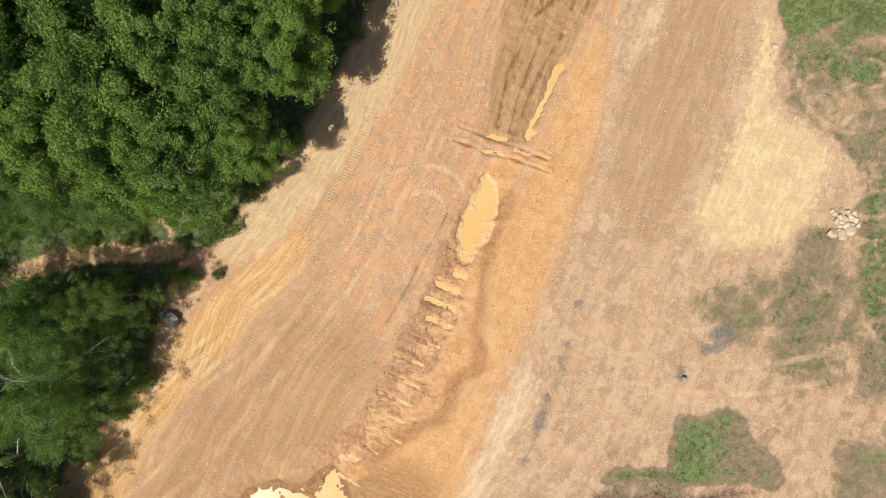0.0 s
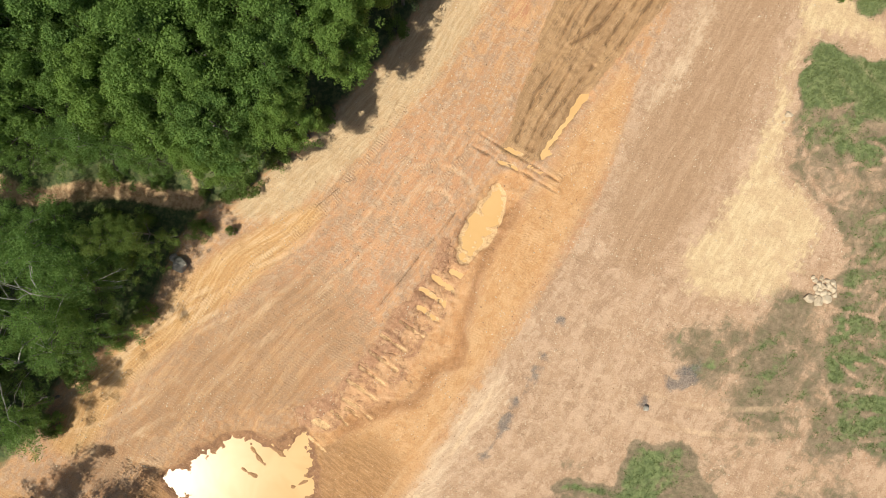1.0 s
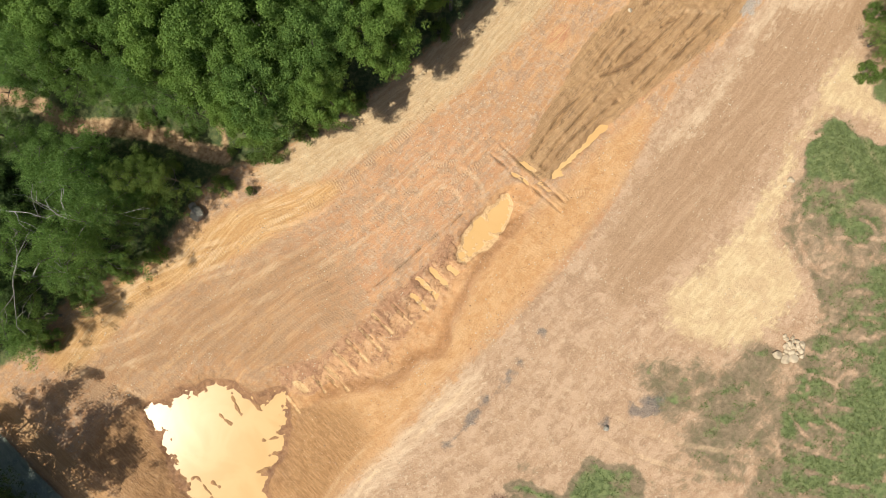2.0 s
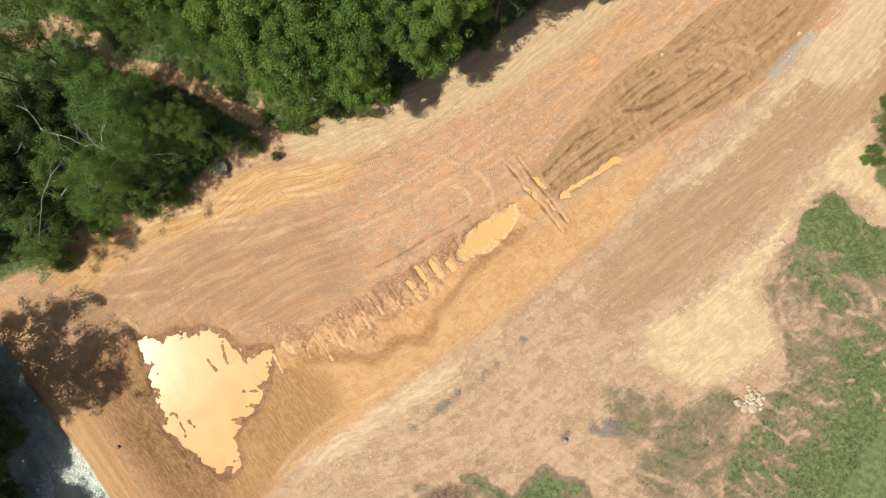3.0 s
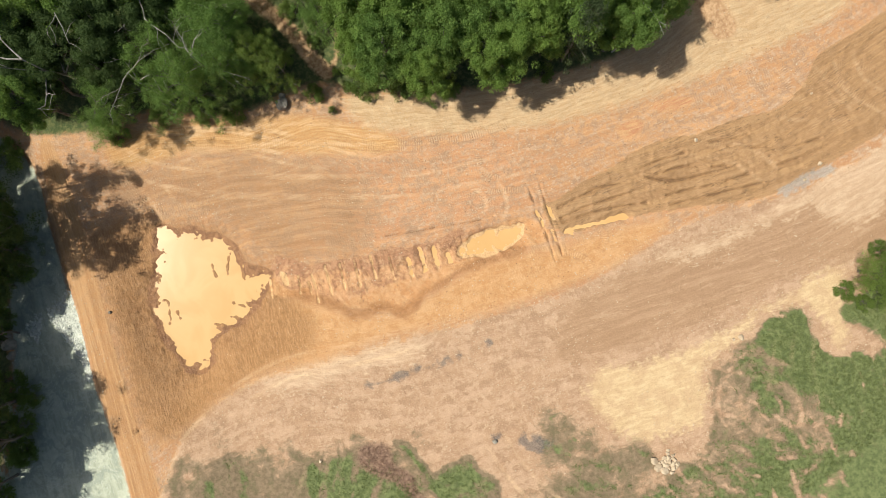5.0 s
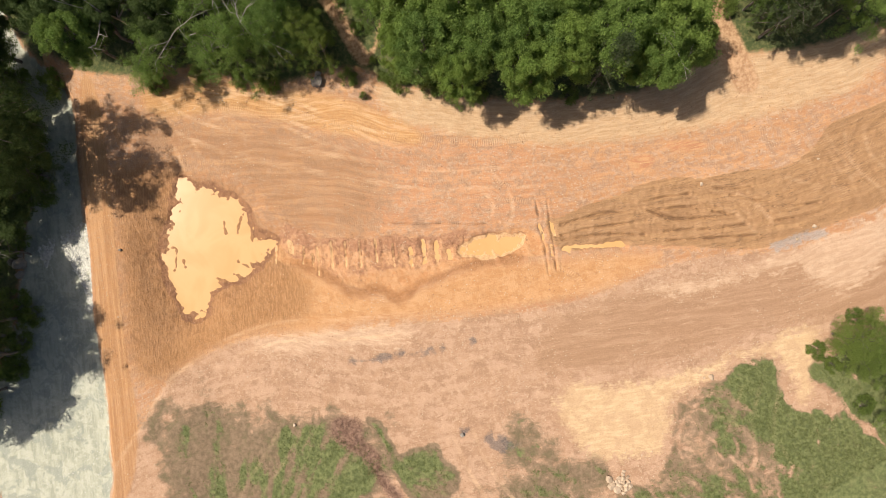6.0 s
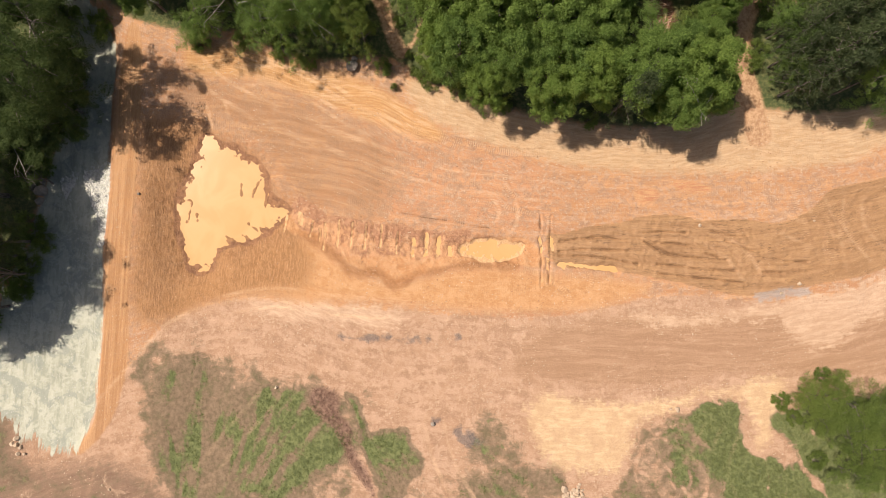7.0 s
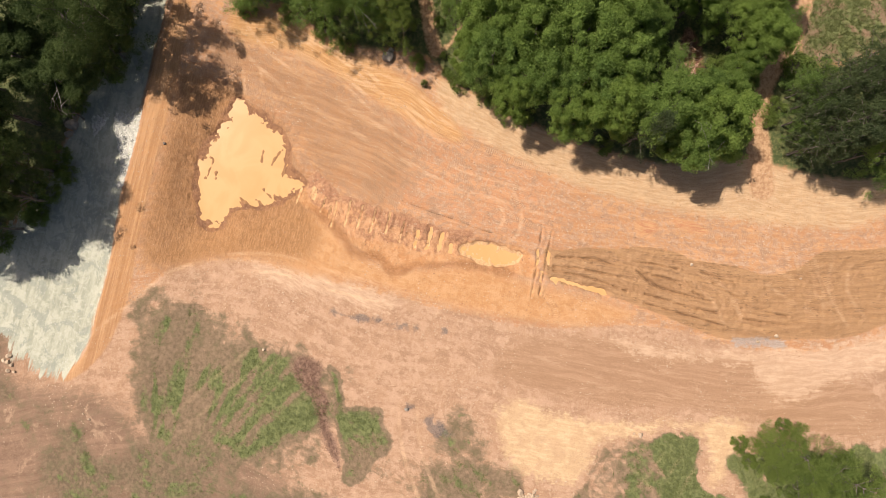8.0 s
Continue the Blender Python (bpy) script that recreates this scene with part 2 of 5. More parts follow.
    damp = m.mix(m.ramp(drag, 0.58, 0.66, 0.0, 0.40), damp, (0.205, 0.110, 0.046))
    # thin cracks: the shade inside them is painted, without any relief
    split = m.noise(m.scaled(run, (0.30, 2.6, 1.0)), 1.0, 5.0, 0.60, 0.4)
    crack = m.math("MULTIPLY", m.ramp(m.math("ABSOLUTE", m.math("SUBTRACT", split, 0.5)), 0.004, 0.016, 1.0, 0.0), m.ramp(patch, 0.46, 0.56))
    damp = over(damp, crack, 0.75, (0.090, 0.046, 0.020))
    damp = m.mix(m.ramp(blotch, 0.60, 0.70, 0.0, 0.4), damp, (0.34, 0.240, 0.140))
    colour = over(colour, region("damp", 0.05, 1.1), 0.94, damp)
    churn = m.noise(at, 1.1, 7.0, 0.66, 0.5)
    flowed = m.mix(m.ramp(blotch, 0.38, 0.6), (0.42, 0.205, 0.080), (0.52, 0.290, 0.132))
    colour = over(colour, region("trench", 0.14, 0.8), 0.75, flowed)
    # broken crust on the dug side, with pale wash between
    crust = m.mix(m.ramp(grain, 0.36, 0.62), (0.222, 0.102, 0.055), (0.338, 0.168, 0.092))
    crust_here = m.math("MULTIPLY", region("cutside", 0.12, 1.3), m.ramp(m.math("ADD", churn, m.attribute("crust")), 0.47, 0.57))
    colour = over(colour, region("cutside", 0.16, 1.3), 0.55, m.mix(m.ramp(grain, 0.38, 0.62), (0.410, 0.215, 0.112), (0.530, 0.310, 0.165)))
    colour = over(colour, crust_here, 0.66, crust)
    colour = over(colour, region("stain", 0.22, 1.6), 0.80, m.mix(m.ramp(grain, 0.38, 0.62), (0.250, 0.112, 0.044), (0.330, 0.160, 0.064)))
    wet_here = region("wet", 0.10, 0.9)
    plain = m.math("MULTIPLY", plain, m.math("SUBTRACT", 1.0, m.math("MULTIPLY", wet_here, 0.75)))
    colour = over(colour, wet_here, 0.86, m.mix(m.ramp(blotch, 0.4, 0.6), (0.165, 0.072, 0.030), (0.275, 0.130, 0.054)))
    silt = m.mix(m.ramp(fine, 0.3, 0.7), (0.53, 0.325, 0.150), (0.62, 0.410, 0.210))
    colour = over(colour, region("silt", 0.05, 0.34), 0.85, silt)
    # ruts and slits: shade of their steep sides painted dark, with moist soil
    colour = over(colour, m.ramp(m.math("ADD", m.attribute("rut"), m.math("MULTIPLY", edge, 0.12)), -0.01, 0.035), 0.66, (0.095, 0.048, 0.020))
    straw = m.mix(m.ramp(drag, 0.36, 0.64), (0.50, 0.355, 0.192), (0.60, 0.450, 0.262))
    straw = m.mix(m.ramp(patch, 0.48, 0.60, 0.0, 0.6), straw, (0.45, 0.302, 0.170))
    straw = m.mix(m.ramp(blotch, 0.58, 0.66, 0.0, 0.5), straw, (0.42, 0.270, 0.150))
    colour = over(colour, region("straw", 0.40, 6.0), 0.80, straw)
    # crumbs and stones too small to model
    odd = m.tree.nodes.new("ShaderNodeTexVoronoi")
    m.put(at, odd.inputs["Vector"])
    odd.inputs["Scale"].default_value, odd.inputs["Randomness"].default_value = 8.5, 1.0
    dot = m.ramp(odd.outputs["Distance"], 0.16, 0.36, 1.0, 0.0)
    part_of = m.tree.nodes.new("ShaderNodeSeparateColor")
    m.put(odd.outputs["Color"], part_of.inputs[0])
    stony = m.math("MULTIPLY", dot, m.math("MULTIPLY", m.ramp(part_of.outputs[0], 0.93, 0.95), m.ramp(patch, 0.44, 0.62, 0.0, 1.0)))
    colour = over(colour, stony, 0.60, (0.68, 0.52, 0.345))
    clods = m.math("MULTIPLY", dot, m.math("MULTIPLY", m.ramp(part_of.outputs[1], 0.94, 0.96), m.ramp(cloud, 0.44, 0.60, 0.0, 1.0)))
    colour = over(colour, clods, 0.55, (0.140, 0.072, 0.034))
    colour = m.mix(m.ramp(fine, 0.30, 0.50, 0.30, 0.0), colour, (0.185, 0.100, 0.048))
    colour = m.mix(m.ramp(fine, 0.54, 0.72, 0.0, 0.26), colour, (0.66, 0.48, 0.30))
    # cleats of the tracks across the lanes: relief shading painted, light crests, dark troughs
    colour = over(colour, m.math("MULTIPLY", m.ramp(cleat, 0.55, 1.0), worked), 0.36, (0.66, 0.475, 0.285))
    colour = over(colour, m.math("MULTIPLY", m.ramp(cleat, 0.45, 0.0), worked), 0.30, (0.20, 0.105, 0.048))
    # tracks that turn across the others, their cleats shaded by colour likewise
    turn_cleat = m.math("ADD", m.math("MULTIPLY", m.math("SINE", m.math("MULTIPLY", m.math("ADD", m.attribute("track_run"), m.math("MULTIPLY", grain, 0.22)), 37.0)), 0.5), 0.5)
    track = m.math("MULTIPLY", m.attribute("track"), m.ramp(blotch, 0.42, 0.60, 0.05, 1.0))
    colour = over(colour, m.math("MULTIPLY", m.ramp(turn_cleat, 0.5, 1.0), track), 0.36, (0.64, 0.425, 0.240))
    colour = over(colour, m.math("MULTIPLY", m.ramp(turn_cleat, 0.5, 0.0), track), 0.26, (0.240, 0.120, 0.056))
    colour = over(colour, m.math("MULTIPLY", m.attribute("track_rim"), m.ramp(grain, 0.42, 0.60)), 0.42, (0.225, 0.112, 0.052))
    # dry weeds, then living green
    cover = m.math("ADD", m.attribute("weeds"), m.math("MULTIPLY", edge, 1.9))
    dry = m.mix(m.ramp(grain, 0.34, 0.66), (0.100, 0.080, 0.044), (0.190, 0.138, 0.084))
    dry = m.mix(m.ramp(blotch, 0.48, 0.62, 0.0, 0.6), dry, (0.105, 0.102, 0.048))
    colour = over(colour, m.ramp(cover, 0.22, 0.62), 0.86, dry)
    alive = m.math("ADD", m.attribute("grass"), m.math("MULTIPLY", edge, 1.6))
    green = m.mix(m.ramp(grain, 0.34, 0.66), (0.068, 0.100, 0.029), (0.142, 0.178, 0.060))
    colour = over(colour, m.ramp(alive, 0.30, 0.70), 0.86, green)
    ash = m.mix(m.ramp(fine, 0.35, 0.65), (0.058, 0.054, 0.054), (0.175, 0.150, 0.132))
    colour = over(colour, region("ash", 0.22, 1.7), 0.72, ash)
    heap = m.mix(m.ramp(grain, 0.38, 0.62), (0.135, 0.078, 0.055), (0.270, 0.165, 0.115))
    colour = over(colour, region("brush", 0.25, 1.9), 0.85, heap)
    litter = m.mix(m.ramp(grain, 0.40, 0.66), (0.046, 0.066, 0.018), (0.115, 0.122, 0.042))
    colour = m.mix(region("litter", 0.3, 1.8), colour, litter)
    scraped = m.mix(m.ramp(grain, 0.38, 0.64), (0.170, 0.085, 0.050), (0.330, 0.185, 0.110))
    colour = over(colour, region("scrape", 0.2, 1.1), 0.95, scraped)
    trail = m.mix(m.ramp(grain, 0.35, 0.65), (0.31, 0.175, 0.090), (0.49, 0.315, 0.175))
    colour = over(colour, region("trail", 0.2, 1.1), 0.9, trail)
    rock = m.mix(m.ramp(fine, 0.35, 0.65), (0.18, 0.180, 0.172), (0.38, 0.365, 0.33))
    colour = over(colour, region("outcrop", 0.20, 2.6), 0.62, rock)
    # crushed limestone, swept along the road
    smear = m.noise(m.scaled(road_run, (0.30, 2.2, 1.0)), 1.0, 5.0, 0.62)
    stone = m.mix(m.ramp(smear, 0.36, 0.64), (0.29, 0.312, 0.232), (0.42, 0.438, 0.335))
    stone = m.mix(m.ramp(blotch, 0.46, 0.58, 0.0, 0.55), stone, (0.51, 0.525, 0.412))
    stone = m.mix(m.ramp(patch, 0.50, 0.58, 0.0, 0.65), stone, (0.235, 0.270, 0.222))
    stone = m.mix(m.ramp(fine, 0.30, 0.60, 0.35, 0.0), stone, (0.29, 0.315, 0.260))
    spill = m.math("ADD", m.attribute("gravel"), m.math("ADD", m.math("MULTIPLY", edge, 0.7), m.math("MULTIPLY", m.math("SUBTRACT", smear, 0.5), m.attribute("spill"))))
    colour = m.mix(m.ramp(spill, -0.14, 0.20), colour, stone)
    # machine lanes, lighter where the tracks polished them
    colour = over(colour, m.attribute("lane"), m.ramp(drag, 0.36, 0.60, 0.10, 0.75), (0.63, 0.440, 0.262))
    # relief
    height = m.math("ADD", m.math("MULTIPLY", m.math("MULTIPLY", cleat, worked), 0.026), m.math("MULTIPLY", grain, 0.07))
    height = m.math("ADD", height, m.math("MULTIPLY", m.math("MULTIPLY", turn_cleat, track), 0.014))
    height = m.math("ADD", height, m.math("MULTIPLY", fine, 0.022))
    height = m.math("ADD", height, m.math("MULTIPLY", streak, m.math("MULTIPLY", plain, 0.032)))
    height = m.math("ADD", height, m.math("MULTIPLY", m.math("SUBTRACT", stony, clods), 0.02))
    height = m.math("ADD", height, m.math("MULTIPLY", crust_here, 0.03))
    height = m.math("ADD", height, m.math("MULTIPLY", m.math("MULTIPLY", ply, bench_here), 0.05))
    height = m.math("ADD", height, m.math("MULTIPLY", m.math("MULTIPLY", grouser, slope_here), 0.05))
    normal = m.bump(height, 1.0, 1.0)
    gloss = m.math("MAXIMUM", wet_here, region("damp", 0.10, 1.6))
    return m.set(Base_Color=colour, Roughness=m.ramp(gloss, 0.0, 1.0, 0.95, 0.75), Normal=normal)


def water_material():
    m = Nodes("muddy_water")
    at = m.place()
    swirl = m.noise(at, 0.35, 3.0, 0.5, 1.0)
    colour = m.mix(m.ramp(swirl, 0.35, 0.65), (0.520, 0.315, 0.132), (0.565, 0.348, 0.156))
    return m.set(Base_Color=colour, Roughness=0.24, IOR=1.33, Specular_IOR_Level=0.15, Normal=m.bump(m.noise(at, 2.0, 3.0), 0.05, 0.05))


def leaf_material(name, dark, light, back):
    m = Nodes(name)
    pick = m.island()
    colour = m.mix(m.ramp(pick, 0.0, 1.0), dark, light)
    colour = m.mix(m.ramp(m.noise(m.place(), 0.9, 2.0), 0.35, 0.65, 0.0, 0.45), colour, dark)
    colour = m.mix(m.math("MULTIPLY", m.chance(), 0.4), colour, back)
    m.set(Base_Color=colour, Roughness=0.70)
    m.shader.inputs["Specular IOR Level"].default_value = 0.15
    glow = m.tree.nodes.new("ShaderNodeBsdfTranslucent")
    m.put(m.mix(0.5, colour, back), glow.inputs["Color"])
    blend = m.tree.nodes.new("ShaderNodeMixShader")
    blend.inputs[0].default_value = 0.50
    m.tree.links.new(m.shader.outputs[0], blend.inputs[1])
    m.tree.links.new(glow.outputs[0], blend.inputs[2])
    m.tree.links.new(blend.outputs[0], m.out.inputs["Surface"])
    return m.material


def bark_material(name, dark, light):
    m = Nodes(name)
    at = m.place()
    n = m.noise(m.scaled(at, (9.0, 9.0, 2.0)), 1.0, 5.0)
    return m.set(Base_Color=m.mix(m.ramp(n, 0.35, 0.65), dark, light), Roughness=0.9, Normal=m.bump(n, 0.6, 0.05))


def stone_material(name, dark, light):
    m = Nodes(name)
    at = m.place()
    n = m.noise(at, 4.0, 6.0, 0.6)
    colour = m.mix(m.ramp(n, 0.35, 0.65), dark, light)
    colour = m.mix(m.math("MULTIPLY", m.island(), 0.5), colour, light)
    colour = m.mix(m.math("MULTIPLY", m.chance(), 0.3), colour, dark)
    return m.set(Base_Color=colour, Roughness=0.85, Normal=m.bump(m.noise(at, 14.0, 5.0), 0.5, 0.05))


GROUND = ground_material()
WATER = water_material()
LEAF_BROAD = leaf_material("broad_leaf", (0.076, 0.142, 0.036), (0.230, 0.345, 0.088), (0.265, 0.370, 0.070))
LEAF_FINE = leaf_material("fine_leaf", (0.072, 0.140, 0.040), (0.232, 0.352, 0.096), (0.255, 0.372, 0.078))
LEAF_PINE = leaf_material("pine_needle", (0.046, 0.072, 0.032), (0.130, 0.172, 0.080), (0.125, 0.170, 0.064))
LEAF_BUSH = leaf_material("bush_leaf", (0.080, 0.132, 0.030), (0.215, 0.295, 0.080), (0.235, 0.305, 0.070))
BLADE = leaf_material("grass_blade", (0.080, 0.104, 0.033), (0.145, 0.168, 0.060), (0.155, 0.172, 0.064))
# Olive leaves, with the shade over the roadside trees put into the colour.
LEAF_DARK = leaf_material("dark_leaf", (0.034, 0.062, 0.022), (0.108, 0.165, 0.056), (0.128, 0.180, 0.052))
BARK = bark_material("grey_bark", (0.085, 0.070, 0.055), (0.200, 0.175, 0.145))
DEADWOOD = bark_material("bleached_deadwood", (0.240, 0.215, 0.185), (0.430, 0.400, 0.360))
BRUSHWOOD = bark_material("dead_brushwood", (0.120, 0.068, 0.045), (0.260, 0.155, 0.100))
REDWOOD = bark_material("fresh_cut_wood", (0.300, 0.185, 0.115), (0.520, 0.370, 0.250))
PALE_STONE = stone_material("pale_sandstone", (0.35, 0.262, 0.168), (0.52, 0.415, 0.295))
GREY_STONE = stone_material("grey_fieldstone", (0.16, 0.142, 0.114), (0.32, 0.290, 0.240))
WHITE_STONE = stone_material("crushed_limestone", (0.34, 0.355, 0.310), (0.58, 0.590, 0.520))
CLOD = stone_material("dry_clod", (0.210, 0.115, 0.058), (0.380, 0.225, 0.122))


# ---------------------------------------------------------------- the lie of the land
POND = [(-14.2, -16.7), (-12.6, -18.0), (-11.8, -18.7), (-10.7, -20.0), (-9.7, -20.6), (-8.1, -21.0), (-6.9, -21.3), (-5.0, -21.3),
        (-4.2, -20.2), (-5.3, -18.9), (-5.5, -17.5), (-5.3, -15.6), (-6.1, -13.3), (-6.6, -12.5), (-7.3, -13.2), (-8.5, -13.7),
        (-10.2, -13.5), (-11.5, -14.2), (-12.6, -15.2), (-13.2, -16.0)]
POOL = [(2.5, 4.4), (2.9, 3.8), (3.0, 3.0), (2.7, 1.8), (2.0, 0.7), (1.2, -0.3), (0.8, 0.1), (0.9, 1.5), (1.3, 2.5), (1.9, 3.5)]
STRIP = [(6.8, 10.9), (6.3, 10.7), (5.7, 9.2), (5.1, 8.0), (4.6, 7.0), (4.9, 7.1), (5.5, 8.3), (6.2, 9.7)]
TRENCH = [(-9.5, -48.0), (-9.5, -30.0), (-8.5, -21.0), (-6.9, -15.5), (-6.3, -13.0), (-4.6, -10.2), (-2.6, -7.7), (-1.0, -5.4), (0.0, -2.7),
          (1.7, 1.8), (3.6, 6.1), (5.5, 11.5), (7.4, 16.8), (9.2, 22.0), (10.8, 33.3), (13.0, 60.0)]
TRENCH_BED = [(-6.6, -13.4), (-5.6, -11.5), (-4.2, -9.2), (-3.2, -7.6), (-1.9, -5.9), (-1.2, -4.2), (-0.3, -2.1), (0.3, -0.2), (0.9, 2.0), (1.9, 4.9),
              (3.9, 5.8), (4.4, 5.2), (3.6, 3.4), (2.8, 1.6), (2.0, -1.1), (1.9, -3.9), (1.8, -6.3), (0.3, -7.9), (-1.4, -9.6), (-3.3, -10.9), (-4.6, -12.6)]
DAMP = [(2.2, 6.6), (2.5, 7.7), (2.7, 10.1), (3.2, 12.6), (3.3, 14.5), (4.3, 17.3), (5.0, 18.3), (6.2, 21.8), (7.3, 24.2), (7.0, 27.1), (6.2, 28.7), (6.4, 31.5),
        (8.0, 44.0), (12.0, 42.0), (12.6, 34.0), (13.3, 30.0), (12.8, 25.3), (12.5, 23.5), (12.2, 21.2), (11.5, 19.0), (9.2, 15.2), (6.9, 11.2), (4.7, 6.6)]
BED_EDGE = [(6.4, -37.0), (4.4, -33.6), (2.6, -30.8), (0.8, -27.5), (-1.1, -24.3), (-1.4, -20.5), (-0.6, -16.8), (1.2, -13.3), (2.9, -8.8), (4.8, -4.4),
            (6.7, 0.0), (8.5, 5.3), (9.3, 11.7), (10.5, 16.4), (12.6, 20.5), (13.6, 25.0), (14.0, 30.0), (14.5, 60.0)]
FOREST = [(-60.0, -34.0), (-34.0, -23.0), (-26.2, -19.9), (-22.7, -15.3), (-21.6, -11.8), (-19.3, -9.2), (-17.0, -6.0), (-16.0, -2.0), (-14.6, 0.2), (-12.8, 1.5),
          (-9.6, 5.5), (-6.6, 9.7), (-4.5, 14.0), (-2.9, 18.4), (-2.6, 24.1), (-1.0, 27.5), (1.2, 35.0), (4.0, 60.0)]
ROAD = [(-42.0, -21.5), (-31.0, -22.6), (-26.6, -21.6), (-23.5, -21.2), (-17.7, -23.6), (-12.9, -25.3), (-8.6, -27.2), (-5.5, -28.2), (-1.9, -29.5), (0.8, -30.7), (4.1, -32.2),
        (5.9, -34.4), (5.6, -36.6), (4.0, -37.7), (2.2, -38.8), (0.4, -41.0), (-3.0, -42.0), (-6.0, -38.5), (-9.2, -34.5), (-14.0, -30.7), (-21.2, -26.4), (-31.0, -25.6), (-42.0, -25.0)]
CREST = [(-30.0, -17.0), (-23.2, -19.5), (-14.5, -22.1), (-8.7, -24.6), (-3.3, -26.6), (1.2, -28.2), (5.4, -31.2)]
BENCH = [(-24.5, -19.6), (-17.7, -23.1), (-12.9, -24.9), (-8.6, -26.8), (-5.5, -27.9), (-1.9, -29.2), (0.8, -30.4), (4.3, -32.0), (6.1, -34.6), (6.5, -33.6), (4.9, -30.8), (1.2, -28.2), (-3.3, -26.6), (-8.7, -24.6),
         (-14.5, -22.1), (-22.8, -19.0)]
SLOPE = [(-17.0, -20.7), (-14.5, -22.0), (-8.7, -24.4), (-3.3, -26.4), (-1.3, -25.2), (-1.5, -21.5), (-1.2, -17.5), (-0.2, -13.6), (-1.8, -11.6), (-4.4, -12.0), (-6.4, -12.0), (-8.0, -12.8),
         (-10.3, -12.9), (-12.0, -13.6), (-14.0, -15.7), (-15.6, -17.0)]
CUTSIDE = [(-0.2, 1.0), (-0.6, -1.0), (-1.3, -2.3), (-1.7, -3.1), (-2.4, -4.0), (-2.9, -5.6), (-3.4, -6.6), (-4.1, -7.6), (-4.6, -8.6), (-5.1, -9.5), (-6.1, -10.1), (-6.8, -10.7), (-7.4, -11.4),
           (-6.0, -12.2), (-4.3, -11.6), (-3.9, -10.7), (-1.9, -10.0), (-1.2, -8.5), (-0.6, -7.0), (-0.2, -5.2), (0.3, -4.5), (0.9, -3.4), (1.2, -1.8), (1.4, -1.0), (1.6, -0.4)]
ROSE = [(-4.5, 7.5), (1.0, 7.5), (0.4, 2.0), (-1.0, -2.0), (-3.2, -6.0), (-6.0, -9.0), (-8.5, -8.5), (-9.5, -5.0), (-7.0, 0.5)]
RUST = [[(1.4, 17.3), (1.9, 18.7), (2.9, 20.0), (3.1, 19.6), (2.5, 17.8)], [(1.3, 14.2), (1.4, 15.6), (2.2, 16.0), (2.4, 14.5)], [(6.4, 12.4), (7.6, 14.6), (8.8, 15.4), (8.2, 13.2)]]
CREAM = [[(12.9, 22.9), (13.9, 27.3), (13.4, 33.0), (16.0, 32.6), (16.6, 28.4), (17.4, 25.4), (17.2, 23.2), (15.0, 21.6)], [(10.3, 10.8), (11.4, 13.8), (12.4, 17.2), (13.0, 20.5), (13.9, 23.6), (14.3, 22.0), (13.2, 17.6), (12.0, 13.0)],
         [(-0.4, -17.6), (0.6, -14.2), (2.6, -9.4), (4.4, -6.2), (5.0, -8.0), (3.2, -11.4), (1.6, -15.6)]]
ORANGE = [(-3.6, -11.2), (-1.2, -9.9), (0.7, -8.1), (2.1, -6.2), (2.3, -3.5), (2.8, 0.8), (4.9, 5.0), (6.6, 9.0), (8.6, 12.7), (9.0, 10.0), (8.0, 5.3), (6.2, 0.0),
          (4.3, -4.4), (2.3, -8.8), (0.8, -13.3), (-1.0, -16.8), (-1.8, -20.5), (-1.6, -23.6), (-3.0, -24.0), (-3.8, -18.0), (-4.2, -13.5)]
TREAD = [(-18.5, -15.5), (-15.6, -9.6), (-11.8, -5.6), (-8.6, -2.8), (-5.6, -3.4), (-3.6, -6.4), (-5.6, -9.6), (-7.4, -11.6), (-11.4, -12.4), (-14.6, -14.6), (-17.5, -17.5), (-20.4, -17.6)]
GOLD = [(-21.5, -15.5), (-19.6, -10.6), (-16.6, -6.6), (-14.4, -3.4), (-11.4, -0.6), (-8.6, 1.4), (-7.8, 0.6), (-10.0, -2.4), (-12.2, -5.0), (-15.0, -8.2), (-17.4, -11.4), (-19.4, -15.8)]
VERGE = [(-13.3, 0.6), (-10.0, 4.4), (-6.9, 8.9), (-5.0, 13.0), (-3.0, 18.0), (-2.6, 24.0), (-1.0, 28.0), (1.5, 36.0), (4.5, 33.0), (3.4, 26.0), (1.6, 20.0), (-0.6, 14.0), (-3.2, 9.0), (-6.8, 4.0), (-10.6, 0.2)]
BROWN = [(9.2, 3.8), (10.4, 11.6), (12.6, 18.7), (14.2, 24.0), (17.0, 30.0), (22.0, 32.0), (20.0, 24.0), (17.4, 18.0), (16.0, 10.4), (13.6, 3.9), (11.4, 0.6)]
STRAW = [(20.6, 3.4), (19.6, 1.2), (17.6, 0.6), (15.2, 0.4), (14.0, 1.6), (14.4, 3.4), (15.4, 4.4), (16.0, 6.1), (16.7, 7.6), (17.0, 9.2), (17.6, 11.8), (17.9, 13.4), (18.4, 11.4), (18.2, 9.4), (18.4, 8.4), (19.2, 7.6), (20.6, 6.8), (21.4, 5.2)]
STRAW_FAR = [(17.6, 12.9), (18.0, 15.2), (18.4, 16.7), (18.2, 18.5), (19.3, 20.4), (20.6, 19.0), (22.7, 18.2), (23.3, 16.6), (21.2, 17.0), (19.5, 16.8), (18.5, 15.6)]
